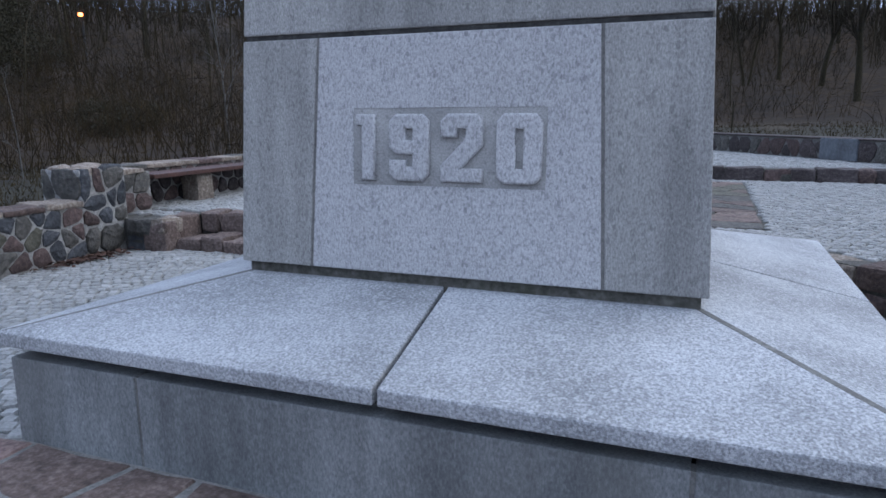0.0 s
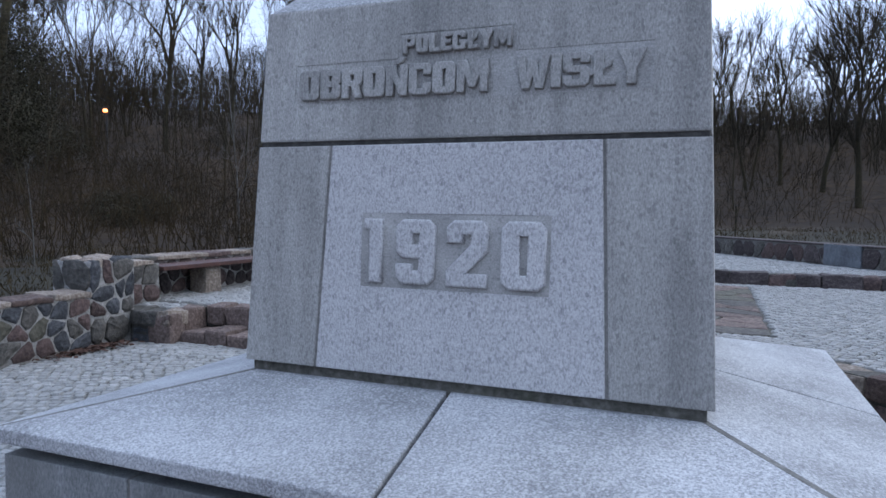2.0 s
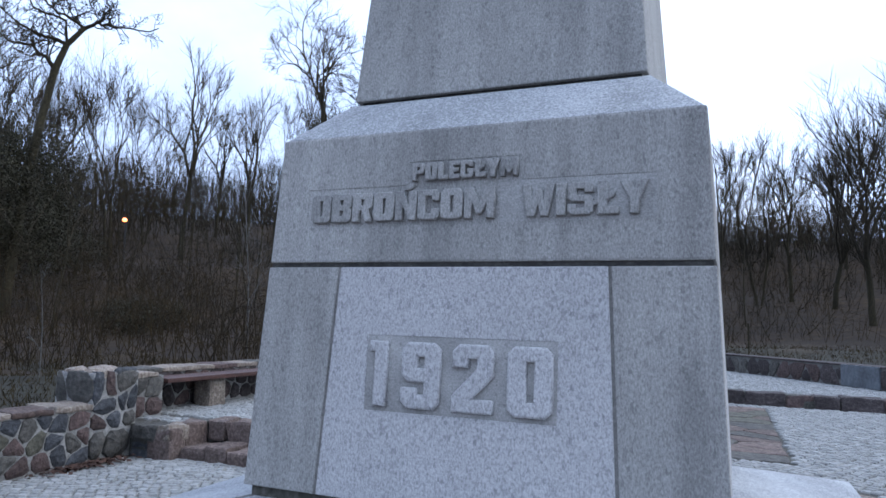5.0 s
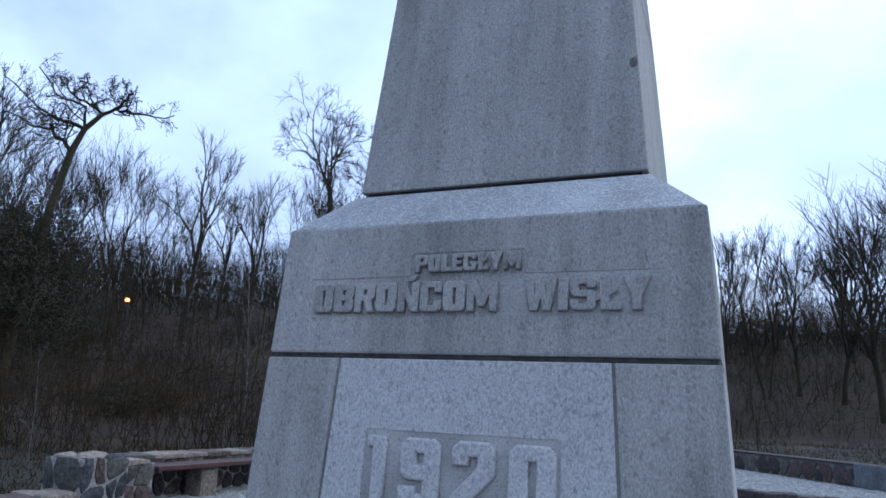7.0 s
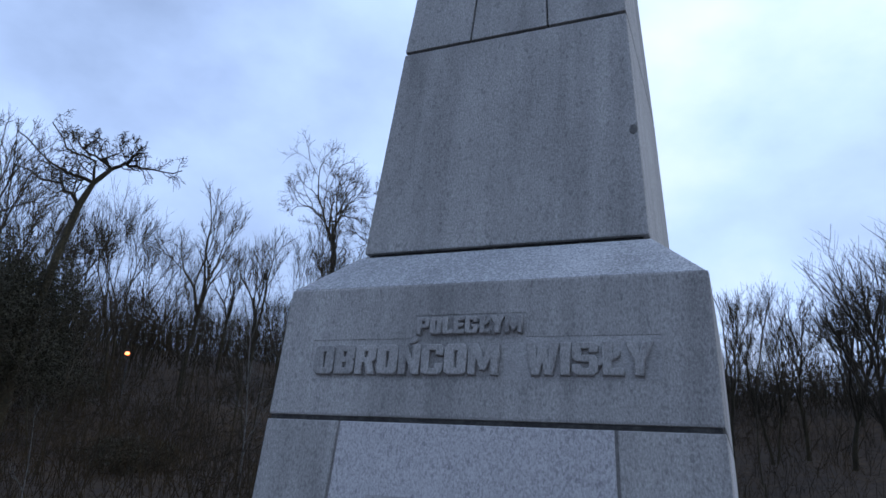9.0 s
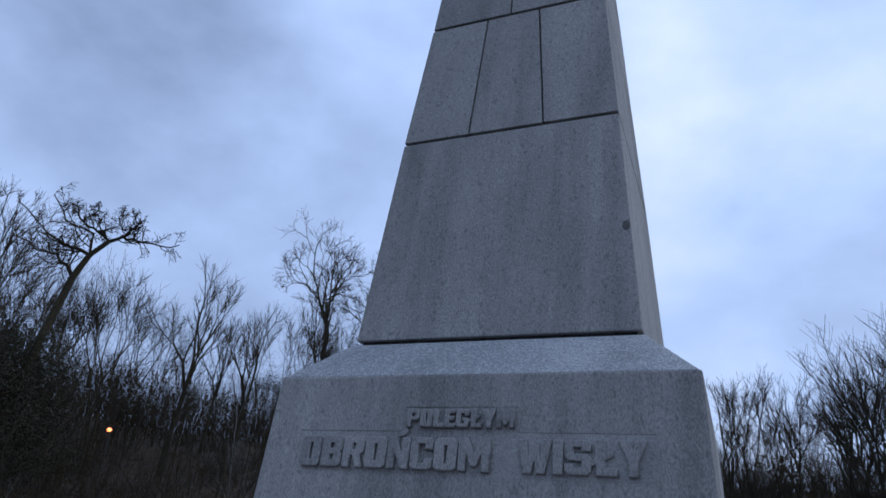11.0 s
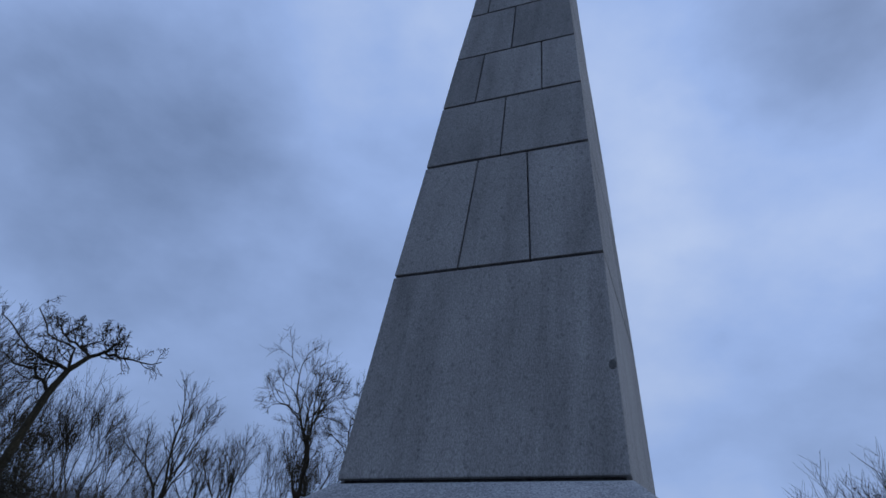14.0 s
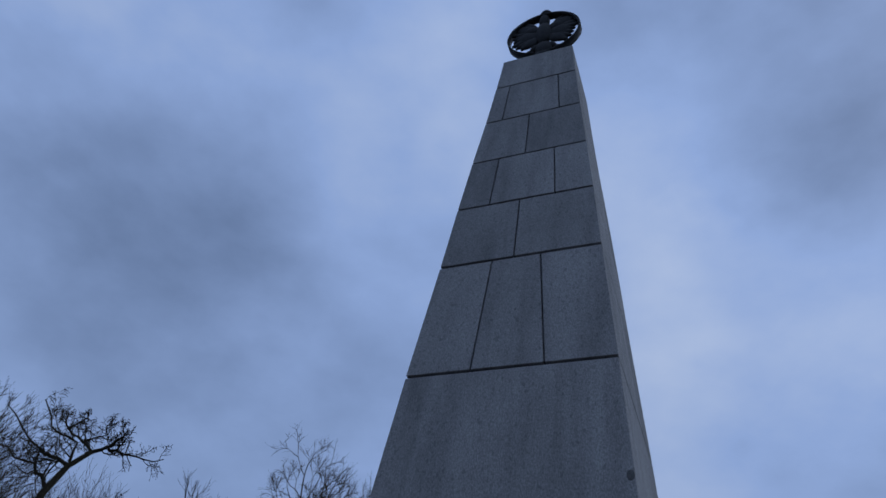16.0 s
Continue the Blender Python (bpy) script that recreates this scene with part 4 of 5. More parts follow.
WALL_M = Matrix(((WALL_DIR.x, WALL_BACK.x, 0, WALL_A.x), (WALL_DIR.y, WALL_BACK.y, 0, WALL_A.y), (0, 0, 1, 0), (0, 0, 0, 1)))
bm = box(0, 0.0, 0.2, length, 0.4, 0.945, 0.01)
bm.transform(WALL_M)
far_wall = tagged(part("rubble_wall_far", bm, M_SEAM), "low curved-in fieldstone wall with a slate plaque", "wall", kind="structure")
rubble(far_wall, WALL_A + Vector((0, 0, T2)), WALL_DIR, (0, 0, 1), length, 0.38, 0.3, 81, 0.014, 0.02, 0.01, mats=[M_DUSKY, M_DUSKY, RUBBLE[2], RUBBLE[0]], wide=1.2)
bm = box(0, -0.03, 0.935, length, 0.42, 0.972, 0.012)
bm.transform(WALL_M)
part("coping", bm, M_DUSKY, far_wall)
at = (Vector((3.15, 12.0, 0)) - WALL_A).dot(WALL_DIR)
bm = box(at, -0.055, T2 + 0.005, at + 0.97, 0.0, 0.962, 0.008)
bm.transform(WALL_M)
tagged(part("plaque", bm, M_PLAQUE), "blank blue-grey slate plaque on a fieldstone wall", "plaque")

# a thin stake in the grass behind the far wall
sx, sy = 1.6, 19.0
vs, fs = [], []
for k, z in enumerate((terrain(sx, sy) - 0.2, terrain(sx, sy) + 0.95)):
    vs += [(sx - 0.022, sy - 0.022, z), (sx + 0.022, sy - 0.022, z), (sx + 0.018, sy + 0.022, z), (sx - 0.022, sy + 0.018, z)]
fs = [(0, 1, 5, 4), (1, 2, 6, 5), (2, 3, 7, 6), (3, 0, 4, 7), (4, 5, 6, 7)]
tagged(raw("stake", vs, fs, M_BARK), "thin dark wooden stake standing in winter grass", "stake")

# grass blades behind the walls
rng = random.Random(93)
verts, faces = [], []
for i in range(15000):
    x, y = (rng.uniform(-16, -6.1), rng.uniform(-3, 11)) if i % 3 else (rng.uniform(-1, 11), rng.uniform(11, 30))
    if i % 3 == 0 and (Vector((x, y, 0)) - WALL_A).dot(WALL_BACK) < 0.6:
        continue
    z, a, h = terrain(x, y), rng.uniform(0, 6.3), rng.uniform(0.05, 0.17) * (1.8 if noise.noise(Vector((x, y, 0)) * 0.7) > 0.15 else 1.0)
    u = Vector((math.cos(a), math.sin(a), 0)) * rng.uniform(0.006, 0.015)
    tip = Vector((rng.gauss(0, 0.5), rng.gauss(0, 0.5), 1)) * h
    p = Vector((x, y, z - 0.01))
    b = len(verts)
    verts += [p - u, p + u, p + u * 0.5 + tip * 0.6, p + tip]
    faces.append((b, b + 1, b + 2, b + 3))
tagged(raw("grass_blades", verts, faces, M_BLADE), "rough tufts of winter grass behind the walls", "grass", kind="stuff")

# drift of fallen leaves at the pier's foot
rng = random.Random(91)
verts, faces = [], []
for i in range(420):
    x, y = -4.93 + abs(rng.gauss(0, 0.10)), 1.40 + rng.gauss(0, 0.24)
    if x < -4.93 or y > 1.98:
        continue
    z, a, s, t = 0.006 + rng.uniform(0, 0.03), rng.uniform(0, 6.3), rng.uniform(0.02, 0.04), rng.uniform(-0.6, 0.6)
    u, w = Vector((math.cos(a), math.sin(a), t * 0.5)) * s, Vector((-math.sin(a), math.cos(a), -t)) * s * 0.7
    b = len(verts)
    p = Vector((x, y, z))
    verts += [p - u, p + w * 0.8, p + u, p - w]
    faces.append((b, b + 1, b + 2, b + 3))
tagged(raw("leaf_litter", verts, faces, M_LEAF), "red-brown fallen leaves swept against the pier", "leaves", kind="stuff")

# ---- bare winter woods on the slopes ----
def tube(verts, faces, pts, radii, sides):
    """A tapering limb along pts."""
    b0 = len(verts)
    for i, p in enumerate(pts):
        d = (pts[min(i + 1, len(pts) - 1)] - pts[max(i - 1, 0)]).normalized()
        u = d.cross(Vector((0.31, 0.52, 0.79))).normalized()
        w = d.cross(u)
        for k in range(sides):
            a = 2 * math.pi * k / sides
            verts.append(p + (u * math.cos(a) + w * math.sin(a)) * radii[i])
    for i in range(len(pts) - 1):
        for k in range(sides):
            a, b = b0 + i * sides + k, b0 + i * sides + (k + 1) % sides
            faces.append((a, b, b + sides, a + sides))


def limb(rng, start, way, length, r0, r1, steps, wobble, lift):
    pts, radii, p, d = [start.copy()], [r0], start.copy(), way.normalized()
    for i in range(steps):
        d = (d + Vector((rng.gauss(0, wobble), rng.gauss(0, wobble), rng.gauss(0, wobble) + lift))).normalized()
        p = p + d * (length / steps)
        pts.append(p.copy())
        radii.append(r0 + (r1 - r0) * (i + 1) / steps)
    return pts, radii


def branch_out(rng, pts, radii, level, spec, twigs, thin=1.0):
    """Side limbs of a limb, and theirs in turn."""
    if level >= len(spec):
        return
    count, rel, spread, wobble, lift, first = spec[level]
    run = sum((pts[i + 1] - pts[i]).length for i in range(len(pts) - 1))
    for c in range(count):
        f = first + (0.99 - first) * (c + rng.uniform(0.1, 0.9)) / count
        x = f * (len(pts) - 1)
        i = min(int(x), len(pts) - 2)
        p = pts[i].lerp(pts[i + 1], x - i)
        d = (pts[i + 1] - pts[i]).normalized()
        side = Vector((rng.gauss(0, 1), rng.gauss(0, 1), rng.gauss(0, 0.6))).cross(d).normalized()
        ang = radians(spread * rng.uniform(0.7, 1.3))
        way = d * math.cos(ang) + side * math.sin(ang)
        r = max(0.012 * thin, (radii[i] + (radii[i + 1] - radii[i]) * (x - i)) * rng.uniform(0.42, 0.64))
        ln = run * rel * rng.uniform(0.6, 1.25) * (1.15 - 0.55 * f)
        last = level == len(spec) - 1
        q, rr = limb(rng, p, way, ln, min(r, 0.015 * thin) if last else r, 0.008 * thin if last else r * 0.4, 2 if last else (5, 4, 3, 3)[level], wobble, lift)
        tube(*twigs, q, rr, 3 if level else 5)
        branch_out(rng, q, rr, level + 1, spec, twigs, thin)


def grow(rng, p, d, length, r, level, habit, twigs):
    """A limb that forks, and forks again: each fork carries a leader and one or two spreading shoots."""
    spread, shrink, wobble, lift, dense = habit
    pts, radii = limb(rng, p, d, length, r, r * 0.72, 3, wobble, lift)
    tube(*twigs, pts, radii, 5 if r > 0.05 else 3)
    d = (pts[-1] - pts[-2]).normalized()
    if level <= 1:
        for k in range(dense):
            at = pts[rng.randrange(1, 4)]
            side = Vector((rng.gauss(0, 1), rng.gauss(0, 1), rng.gauss(0, 0.7))).cross(d).normalized()
            q, rr = limb(rng, at, d * 0.85 + side * 0.55, length * rng.uniform(0.6, 1.05), 0.014, 0.007, 3, wobble * 1.3, lift)
            tube(*twigs, q, rr, 3)
            q, rr = limb(rng, q[1], d * 0.8 - side * 0.5, length * rng.uniform(0.4, 0.7), 0.011, 0.007, 2, wobble, lift)
            tube(*twigs, q, rr, 3)
    if level == 0:
        return
    turn = rng.uniform(0, 6.28)
    u = d.cross(Vector((0.37, 0.61, 0.22))).normalized()
    w = d.cross(u)
    shoots = 3 if rng.random() < 0.2 else 2
    for k in range(shoots):
        a = turn + 6.28 * k / shoots + rng.uniform(-0.4, 0.4)
        ang = radians(spread * (rng.uniform(0.35, 0.8) if k == 0 else rng.uniform(0.8, 1.45)))
        way = d * math.cos(ang) + (u * math.cos(a) + w * math.sin(a)) * math.sin(ang)
        grow(rng, pts[-1], way, length * shrink * rng.uniform(0.78, 1.18), max(0.016, r * (0.74 if k == 0 else 0.60)), level - 1, habit, twigs)


def forked_tree(name, seed, height, girth, fork, levels, habit, stems=1, limbs=3, wobble=0.04):
    """A bare tree: a bole up to the fork (a share of the height), then a crown of forking limbs."""
    rng = random.Random(seed)
    wood, twigs = ([], []), ([], [])
    shrink = habit[1]
    first = height * (1 - fork) / sum(shrink ** k for k in range(levels + 1)) * 1.12
    for f in range(stems):
        way = Vector((rng.gauss(0, 0.04), rng.gauss(0, 0.04), 1)) if stems == 1 else Vector((0.16 * (1 if f else -1), rng.gauss(0, 0.1), 1))
        pts, radii = limb(rng, Vector((0.2 * f, 0, -0.6)), way, height * fork + 0.6, girth * (1 - 0.2 * f), girth * 0.62, 7, wobble, 0.02)
        tube(*wood, pts, radii, 8)
        d = (pts[-1] - pts[-2]).normalized()
        turn = rng.uniform(0, 6.28)
        for k in range(limbs):
            a = turn + 6.28 * k / limbs + rng.uniform(-0.3, 0.3)
            ang = radians(habit[0] * rng.uniform(0.45, 1.2))
            way = d * math.cos(ang) + Vector((math.cos(a), math.sin(a), 0)) * math.sin(ang)
            start = pts[-1] if k < 2 else pts[-2]
            grow(rng, start, way, first * rng.uniform(0.8, 1.15), girth * rng.uniform(0.48, 0.64), levels, habit, twigs)
        for k in range(4):
            i = rng.randrange(3, 7)
            side = Vector((rng.gauss(0, 1), rng.gauss(0, 1), 0)).normalized()
            grow(rng, pts[i], side * 0.8 + Vector((0, 0, 0.8)), first * 0.42, girth * 0.14, 2, habit, twigs)
    tree = empty(name)
    raw("trunk", *wood, M_BARK, tree, smooth=True)
    raw("crown", *twigs, M_TWIG, tree)
    return tree


def tree_of(name, seed, height, girth, spec, mat, wobble=0.05):
    """A slender young tree with side shoots along its stem."""
    rng = random.Random(seed)
    wood, twigs = ([], []), ([], [])
    pts, radii = limb(rng, Vector((0, 0, -0.6)), Vector((0, 0, 1)), height, girth, girth * 0.16, 10, wobble, 0.02)
    tube(*wood, pts, radii, 8)
    branch_out(rng, pts, radii, 0, spec, twigs, 0.45)
    tree = empty(name)
    raw("trunk", *wood, mat, tree, smooth=True)
    raw("crown", *twigs, mat, tree)
    return tree


EYE = Vector((1.03, -3.70, 1.5))


def at_bearing(az, dist):
    x, y = EYE.x + dist * math.sin(radians(az)), EYE.y + dist * math.cos(radians(az))
    return x, y, terrain(x, y)


KINDS = []
# bole, girth, levels, (spread, shrink, wobble, lift, side twigs), stems, limbs
for i, (fork, g, levels, habit, stems, limbs, label) in enumerate((
        (0.42, 0.19, 4, (22, 0.86, 0.06, 0.08, 3), 1, 3, "tall bare ash-like tree with upswept branches"),
        (0.36, 0.25, 4, (24, 0.88, 0.06, 0.07, 4), 1, 4, "broad bare tree with a dense twiggy crown"),
        (0.32, 0.14, 4, (20, 0.86, 0.07, 0.08, 3), 2, 2, "bare forked tree with upswept branches"),
        (0.62, 0.09, 3, (22, 0.78, 0.09, 0.07, 2), 1, 3, "slender bare pole tree with few branches"),
        (0.34, 0.16, 4, (25, 0.86, 0.07, 0.08, 3), 2, 3, "bare forked tree with a wide twiggy crown"),
        (0.55, 0.08, 3, (20, 0.78, 0.09, 0.07, 2), 2, 2, "slender bare twin-stemmed tree"))):
    t = forked_tree("tree", 100 + i, 12.0, g, fork, levels, habit, stems, limbs)
    tagged(t, label, "tree", "bare trees on the slopes")
    KINDS.append(t)
HIGH = [max(v.co.z for c in t.children for v in c.data.vertices) for t in KINDS]
PLANTING = [
    # kind, bearing, distance, top
    (2, -49.2, 46, 18.2), (0, -43.8, 48, 19.3), (2, -46.5, 52, 15.5), (0, -38.9, 50, 17.0), (2, -36.0, 47, 17.5), (0, -41.3, 56, 15.5), (4, -57.5, 44, 20.0), (0, -60.5, 40, 22.0),
    (4, -54.5, 50, 17.0), (2, -51.5, 55, 15.5), (0, -33.0, 56, 18.5), (2, -30.5, 52, 17.0), (0, -27.0, 55, 16.0), (4, -64.0, 48, 20.0), (0, -22.0, 55, 14.0), (0, -8.0, 55, 14.0),
    (0, -0.6, 50, 14.2), (2, 2.2, 50, 15.4), (0, 4.4, 52, 13.6), (1, 7.2, 50, 15.2), (1, 9.6, 46, 17.3), (2, 11.8, 48, 17.0), (1, 14.5, 50, 18.0), (0, 3.2, 66, 11.5), (2, 5.6, 64, 12.0),
    (0, 8.0, 62, 14.0), (2, 17.0, 50, 17.0), (0, -3.5, 60, 13.0), (0, 10.8, 62, 14.5), (2, 1.0, 64, 11.5), (0, -55.2, 36, 13.0), (2, -58.5, 34, 14.5), (0, -52.4, 40, 12.5), (2, -61.5, 33, 14.0),
]
rng = random.Random(7)
used = set()
for kind, az, dist, top in PLANTING:
    if kind not in used:
        used.add(kind)
        x, y, z = at_bearing(az, dist)
        s = (EYE.z + dist * math.tan(radians(top + (1.5 if az < -25 else 0.6))) - z) / HIGH[kind]
        KINDS[kind].matrix_basis = Matrix.Translation((x, y, z)) @ Matrix.Diagonal((s, s, s, 1))
        continue
    x, y, z = at_bearing(az, dist)
    s = (EYE.z + dist * math.tan(radians(top + (1.5 if az < -25 else 0.6))) - z) / HIGH[kind]
    ob = copy_thing(KINDS[kind], Matrix.Identity(4))
    ob.matrix_basis = Matrix.Translation((x, y, z)) @ Matrix.Rotation(rng.uniform(0, 6.28), 4, "Z") @ Matrix.Diagonal((s, s, s, 1))
for i in range(56):
    kind = rng.choice((3, 5))
    left = i < 42
    az, dist = (rng.uniform(-66, -28), rng.uniform(24, 66)) if left else (rng.uniform(-4, 17), rng.uniform(40, 74))
    top = rng.uniform(8, 13.5) if left else rng.uniform(7, 12.5)
    x, y, z = at_bearing(az, dist)
    s = max(0.45, (EYE.z + dist * math.tan(radians(top)) - z) / HIGH[kind])
    if kind in (3, 5) and kind not in used:
        used.add(kind)
        KINDS[kind].matrix_basis = Matrix.Translation((x, y, z)) @ Matrix.Diagonal((s, s, s, 1))
        continue
    ob = copy_thing(KINDS[kind], Matrix.Identity(4))
    ob.matrix_basis = Matrix.Translation((x, y, z)) @ Matrix.Rotation(rng.uniform(0, 6.28), 4, "Z") @ Matrix.Diagonal((s, s, s, 1))

# the slim tree with a high crown beside the shaft, and a smaller one next to it
for seed, az, dist, top, girth in ((301, -33.2, 58, 26.2, 0.27), (302, -29.8, 60, 24.0, 0.22)):
    x, y, z = at_bearing(az, dist)
    high = EYE.z + dist * math.tan(radians(top)) - z
    t = forked_tree("tree", seed, high * 0.98, girth, 0.60, 5, (30, 0.80, 0.17, 0.035, 3), 1, 4, 0.03)
    s = high / max(v.co.z for c in t.children for v in c.data.vertices)
    t.matrix_basis = Matrix.Translation((x, y, z)) @ Matrix.Diagonal((s, s, s, 1))
    tagged(t, "tall slim bare tree with a small high crown", "tree")

# the leaning tree with a flat, crooked crown
LEAN = Vector((math.cos(radians(-53.5)), -math.sin(radians(-53.5)), 0))
ORIGIN = Vector((EYE.x + 30 * math.sin(radians(-53.5)), EYE.y + 30 * math.cos(radians(-53.5)), 0))
BOUGHS = [
    (0.30, 0.13, [(-0.9, 1.5), (-0.7, 5.0), (-0.38, 8.2), (0.0, 10.9), (0.33, 12.0), (0.87, 12.8)]),
    (0.12, 0.03, [(0.87, 12.8), (1.3, 13.1), (1.8, 13.15), (2.4, 13.1), (3.6, 13.45)]),
    (0.07, 0.02, [(1.3, 13.1), (1.75, 13.85), (1.4, 14.4)]),
    (0.10, 0.03, [(0.87, 12.8), (0.45, 13.1), (-0.3, 13.4), (-0.9, 14.0)]),
    (0.06, 0.02, [(0.45, 13.1), (1.0, 13.6), (1.1, 14.35)]),
    (0.06, 0.02, [(-0.3, 13.4), (0.16, 14.05), (0.0, 14.45)]),
    (0.09, 0.03, [(0.33, 12.0), (0.2, 12.9), (-0.8, 13.1), (-1.6, 13.95)]),
    (0.12, 0.03, [(0.33, 12.0), (-0.3, 12.2), (-0.8, 12.1), (-1.45, 12.5), (-2.7, 13.3)]),
    (0.13, 0.03, [(0.0, 10.9), (-0.4, 11.45), (-0.95, 11.7), (-2.5, 12.1)]),
]
rng = random.Random(55)
wood, twigs = ([], []), ([], [])
for i, (r0, r1, line) in enumerate(BOUGHS):
    deep = 0.0 if i == 0 else rng.uniform(-0.2, 0.2)
    pts = []
    for k in range(len(line) - 1):
        for f in (0.0, 0.33, 0.67):
            u, v = line[k][0] + (line[k + 1][0] - line[k][0]) * f, line[k][1] + (line[k + 1][1] - line[k][1]) * f
            j = 0.0 if (i == 0 or k == 0) else 0.075
            pts.append(ORIGIN + LEAN * (u + rng.gauss(0, j)) + Vector((-LEAN.y, LEAN.x, 0)) * deep * k + Vector((0, 0, v + rng.gauss(0, j))))
    u, v = line[-1]
    pts.append(ORIGIN + LEAN * u + Vector((-LEAN.y, LEAN.x, 0)) * deep * (len(line) - 1) + Vector((0, 0, v)))
    radii = [0.7 * (r0 + (r1 - r0) * k / (len(pts) - 1)) for k in range(len(pts))]
    if i == 0:
        tube(*wood, pts, radii, 9)
    else:
        branch_out(rng, pts, radii, 0, [(14, 0.38, 55, 0.34, 0.08, 0.1), (6, 0.5, 55, 0.4, 0.05, 0.15), (3, 0.6, 55, 0.4, 0.0, 0.15)], twigs, 0.9)
        tube(*twigs, pts, radii, 7)
old = empty("tree", "leaning bare tree with a flat crooked crown", "tree")
raw("trunk", *wood, M_BARK, old, smooth=True)
raw("crown", *twigs, M_TWIG, old)

# young birches near the wall
for seed, az, dist, high, lab in ((401, -52.6, 15.0, 2.6, "thin pale young birch stem"), (402, -38.3, 21.0, 5.8, "slender pale birch with drooping twigs")):
    t = tree_of("birch", seed, high, 0.016 if high < 4 else 0.032, [(12 if high > 4 else 2, 0.28, 30, 0.08, -0.02, 0.3), (4, 0.5, 30, 0.10, -0.12, 0.2)], M_BIRCH, 0.018)
    t.location = at_bearing(az, dist)
    tagged(t, lab, "tree")

# undergrowth: dead stems and brambles over the slopes
rng = random.Random(77)
verts, faces = [], []
for i in range(12500):
    left = rng.random() < 0.64
    az = rng.uniform(-72, -26) if left else rng.uniform(-5, 20)
    dist = rng.uniform(17, 84) if left else (rng.uniform(36, 86) if i % 2 else rng.uniform(62, 88))
    x, y, z = at_bearing(az, dist)
    if noise.noise(Vector((x * 0.16, y * 0.16, 9))) < -0.12:
        continue
    h = rng.uniform(0.8, 2.6) * (1.6 if rng.random() < 0.25 else 1.0) * (1.0 + (1.7 if left else 0.8) * smooth(45, 75, dist))
    pts, radii = limb(rng, Vector((x, y, z - 0.1)), Vector((rng.gauss(0, 0.25), rng.gauss(0, 0.25), 1)), h, rng.uniform(0.007, 0.017) * (1.0 + smooth(30, 60, dist)), 0.005, 3, 0.16, 0.0)
    tube(verts, faces, pts, radii, 3)
    for k in range(rng.randrange(2, 6)):
        j = rng.randrange(1, 4)
        q, rr = limb(rng, pts[j], Vector((rng.gauss(0, 0.6), rng.gauss(0, 0.6), rng.uniform(-0.1, 1))), h * rng.uniform(0.2, 0.55), 0.006 + 0.006 * smooth(30, 60, dist), 0.004, 2, 0.25, 0.0)
        tube(verts, faces, q, rr, 3)
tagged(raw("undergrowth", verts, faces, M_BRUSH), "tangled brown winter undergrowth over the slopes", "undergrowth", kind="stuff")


# the far wood behind the crest: many thin stems with upswept twigs
rng = random.Random(78)
verts, faces = [], []
for i in range(1700):
    az, dist = (rng.uniform(-70, -26) if i % 5 else rng.uniform(-4, 18)), rng.uniform(70, 120) if i % 3 else rng.uniform(72, 88)
    x, y, z = at_bearing(az, dist)
    h = (rng.uniform(3.0, 5.5) + rng.expovariate(0.7)) if i % 5 else (rng.uniform(2.0, 3.4) + rng.expovariate(1.2))
    pts, radii = limb(rng, Vector((x, y, z - 0.3)), Vector((rng.gauss(0, 0.08), rng.gauss(0, 0.08), 1)), h, rng.uniform(0.025, 0.07), 0.008, 4, 0.09, 0.02)
    tube(verts, faces, pts, radii, 3)
    for k in range(13):
        j = rng.randrange(1, 5)
        q, rr = limb(rng, pts[j], Vector((rng.gauss(0, 0.5), rng.gauss(0, 0.5), rng.uniform(0.3, 1.2))), h * rng.uniform(0.15, 0.36), 0.016, 0.008, 3, 0.22, 0.03)
        tube(verts, faces, q, rr, 3)
tagged(raw("far_wood", verts, faces, M_TWIG), "distant bare winter wood behind the crest of the slope", "woods", kind="stuff")

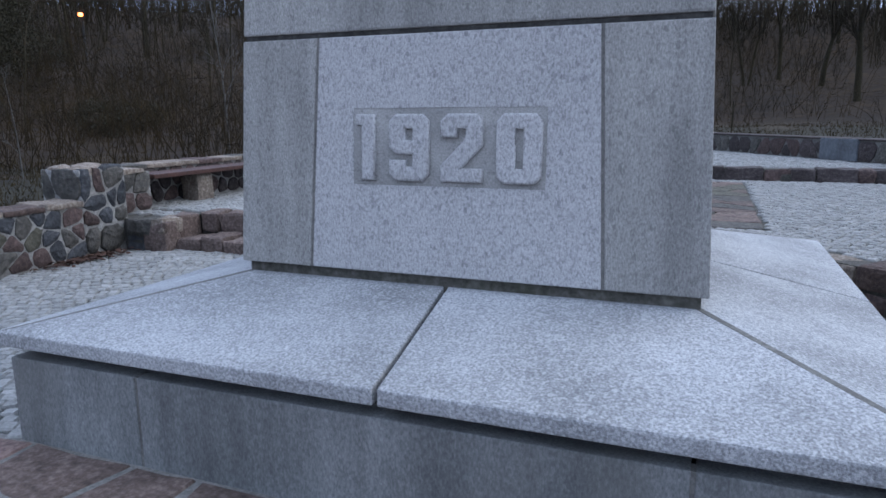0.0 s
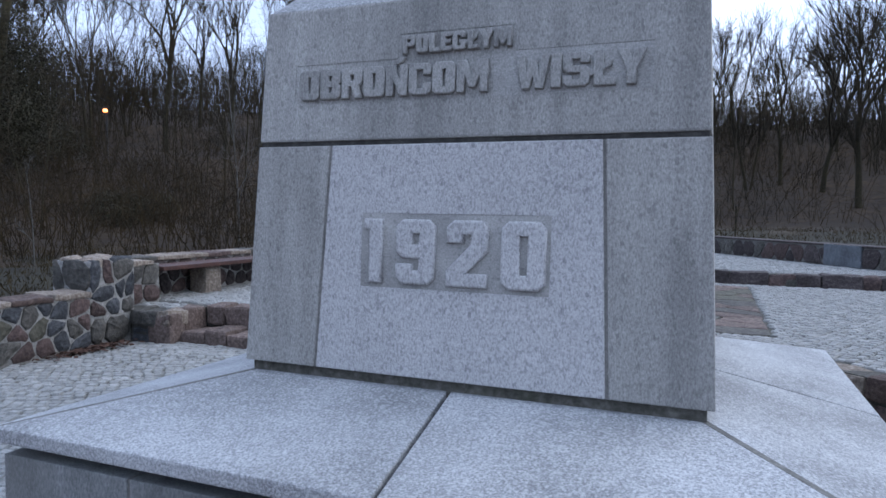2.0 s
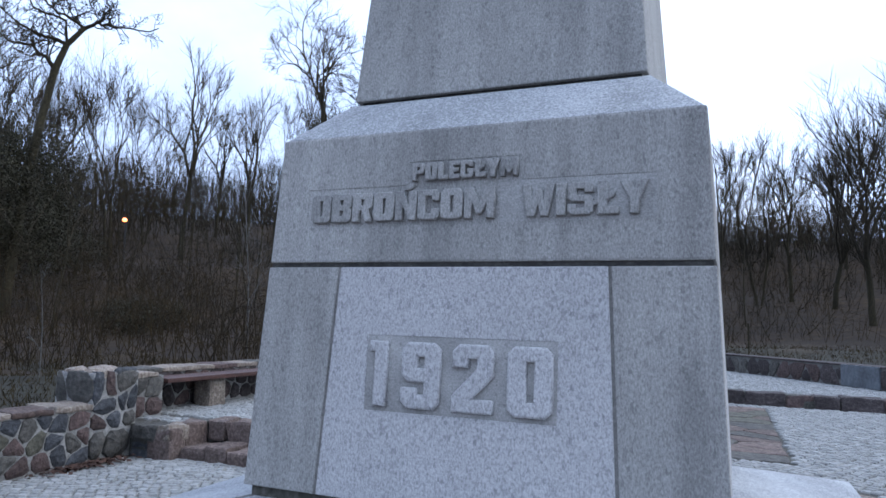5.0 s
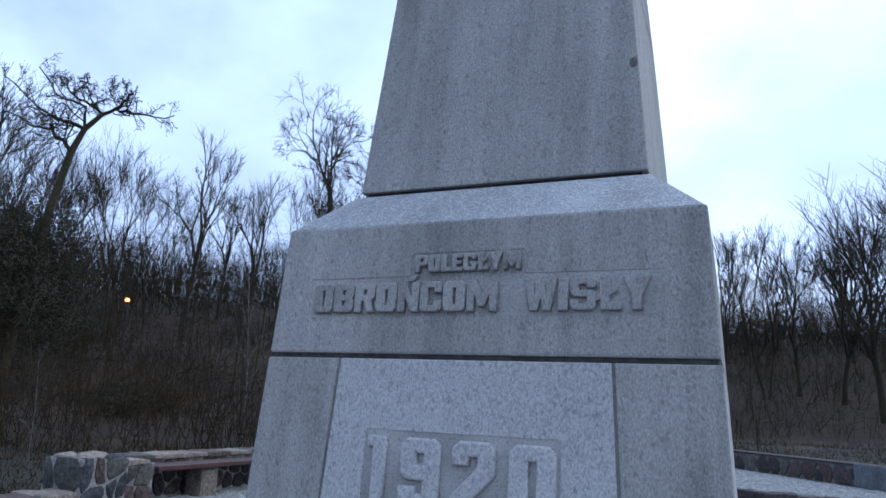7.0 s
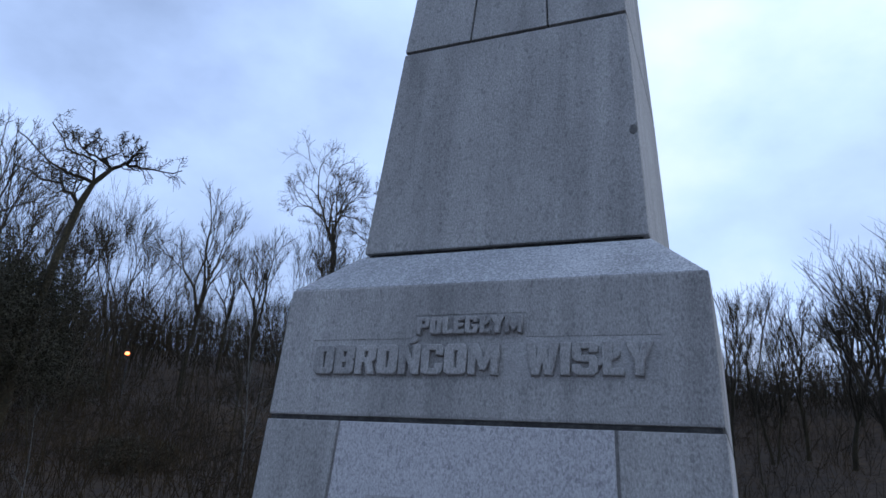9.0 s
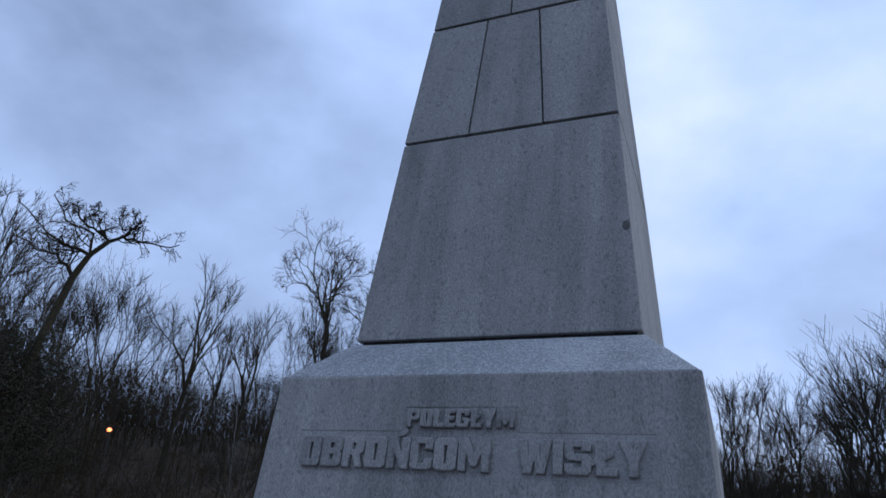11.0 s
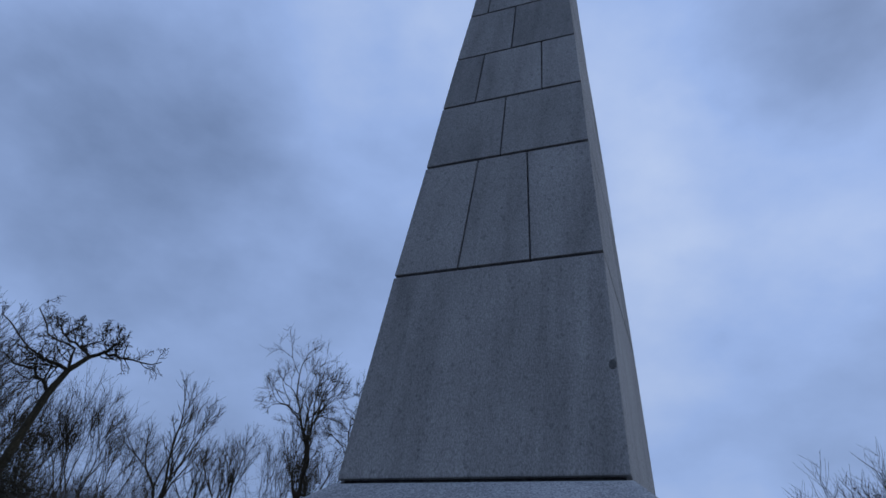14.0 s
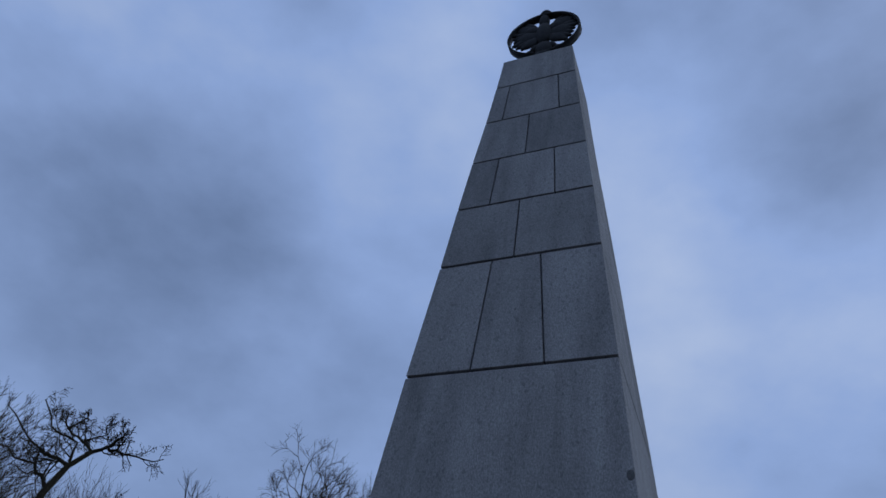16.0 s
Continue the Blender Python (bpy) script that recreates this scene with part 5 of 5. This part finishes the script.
# evergreen clumps among it
def evergreen(az, dist, rx, rz, lift, count, seed):
    rng_e = random.Random(seed)
    x, y, z = at_bearing(az, dist)
    vs, fs = [], []
    for i in range(count):
        d = Vector((rng_e.gauss(0, 1), rng_e.gauss(0, 1), rng_e.gauss(0, 1))).normalized()
        lump_n = 0.75 + 0.45 * noise.noise(d * 2.3 + Vector((seed, 0, 0)))
        p = Vector((x, y, z + lift)) + Vector((d.x * rx, d.y * rx, d.z * rz)) * lump_n * rng_e.uniform(0.6, 1.0)
        if p.z < z:
            continue
        s = rng_e.uniform(0.03, 0.06)
        u = Vector((rng_e.gauss(0, 1), rng_e.gauss(0, 1), rng_e.gauss(0, 1))).normalized() * s
        w = u.cross(Vector((rng_e.gauss(0, 1), rng_e.gauss(0, 1), rng_e.gauss(0, 1)))).normalized() * s * 0.6
        b = len(vs)
        vs += [p - u, p + w, p + u, p - w]
        fs.append((b, b + 1, b + 2, b + 3))
    ob = empty("evergreen_shrub", "dark green leafy evergreen shrub on the slope", "shrub", at=(0, 0, 0))
    st, rs = limb(rng_e, Vector((x, y, z - 0.2)), Vector((0, 0, 1)), lift + rz * 0.5, 0.12, 0.04, 4, 0.08, 0)
    wv, wf = [], []
    tube(wv, wf, st, rs, 6)
    raw("stem", wv, wf, M_BARK, ob)
    raw("foliage", vs, fs, M_IVY, ob)


for a in ((-47.0, 27, 1.6, 0.9, 0.7, 3500, 1), (-55.3, 31, 3.2, 4.0, 4.4, 34000, 2), (-60.5, 30, 3.8, 4.2, 4.8, 38000, 3), (-44.5, 29, 1.3, 0.7, 0.6, 2500, 4), (-51.0, 38, 2.2, 1.4, 1.4, 4000, 6)):
    evergreen(*a)

# street lamp, lit, far up the slope
lx, ly = EYE.x + 44 * math.sin(radians(-47.85)), EYE.y + 44 * math.cos(radians(-47.85))
lz = EYE.z + 44 * math.tan(radians(7.1))
lamp = empty("street_lamp", "lit orange street lamp on a pole among trees", "street lamp")
vs, fs = [], []
tube(vs, fs, [Vector((lx, ly, terrain(lx, ly) - 0.3)), Vector((lx, ly, lz - 0.3)), Vector((lx + 0.1, ly - 0.15, lz + 0.25))], [0.08, 0.05, 0.05], 8)
raw("pole", vs, fs, M_STEEL, lamp)
bm = bmesh.new()
bmesh.ops.create_uvsphere(bm, u_segments=14, v_segments=10, radius=0.13)
bm.transform(Matrix.Translation((lx + 0.1, ly - 0.2, lz)) @ Matrix.Diagonal((1, 1, 0.8, 1)))
part("globe", bm, M_GLOW, lamp, "glowing orange lamp globe", True)
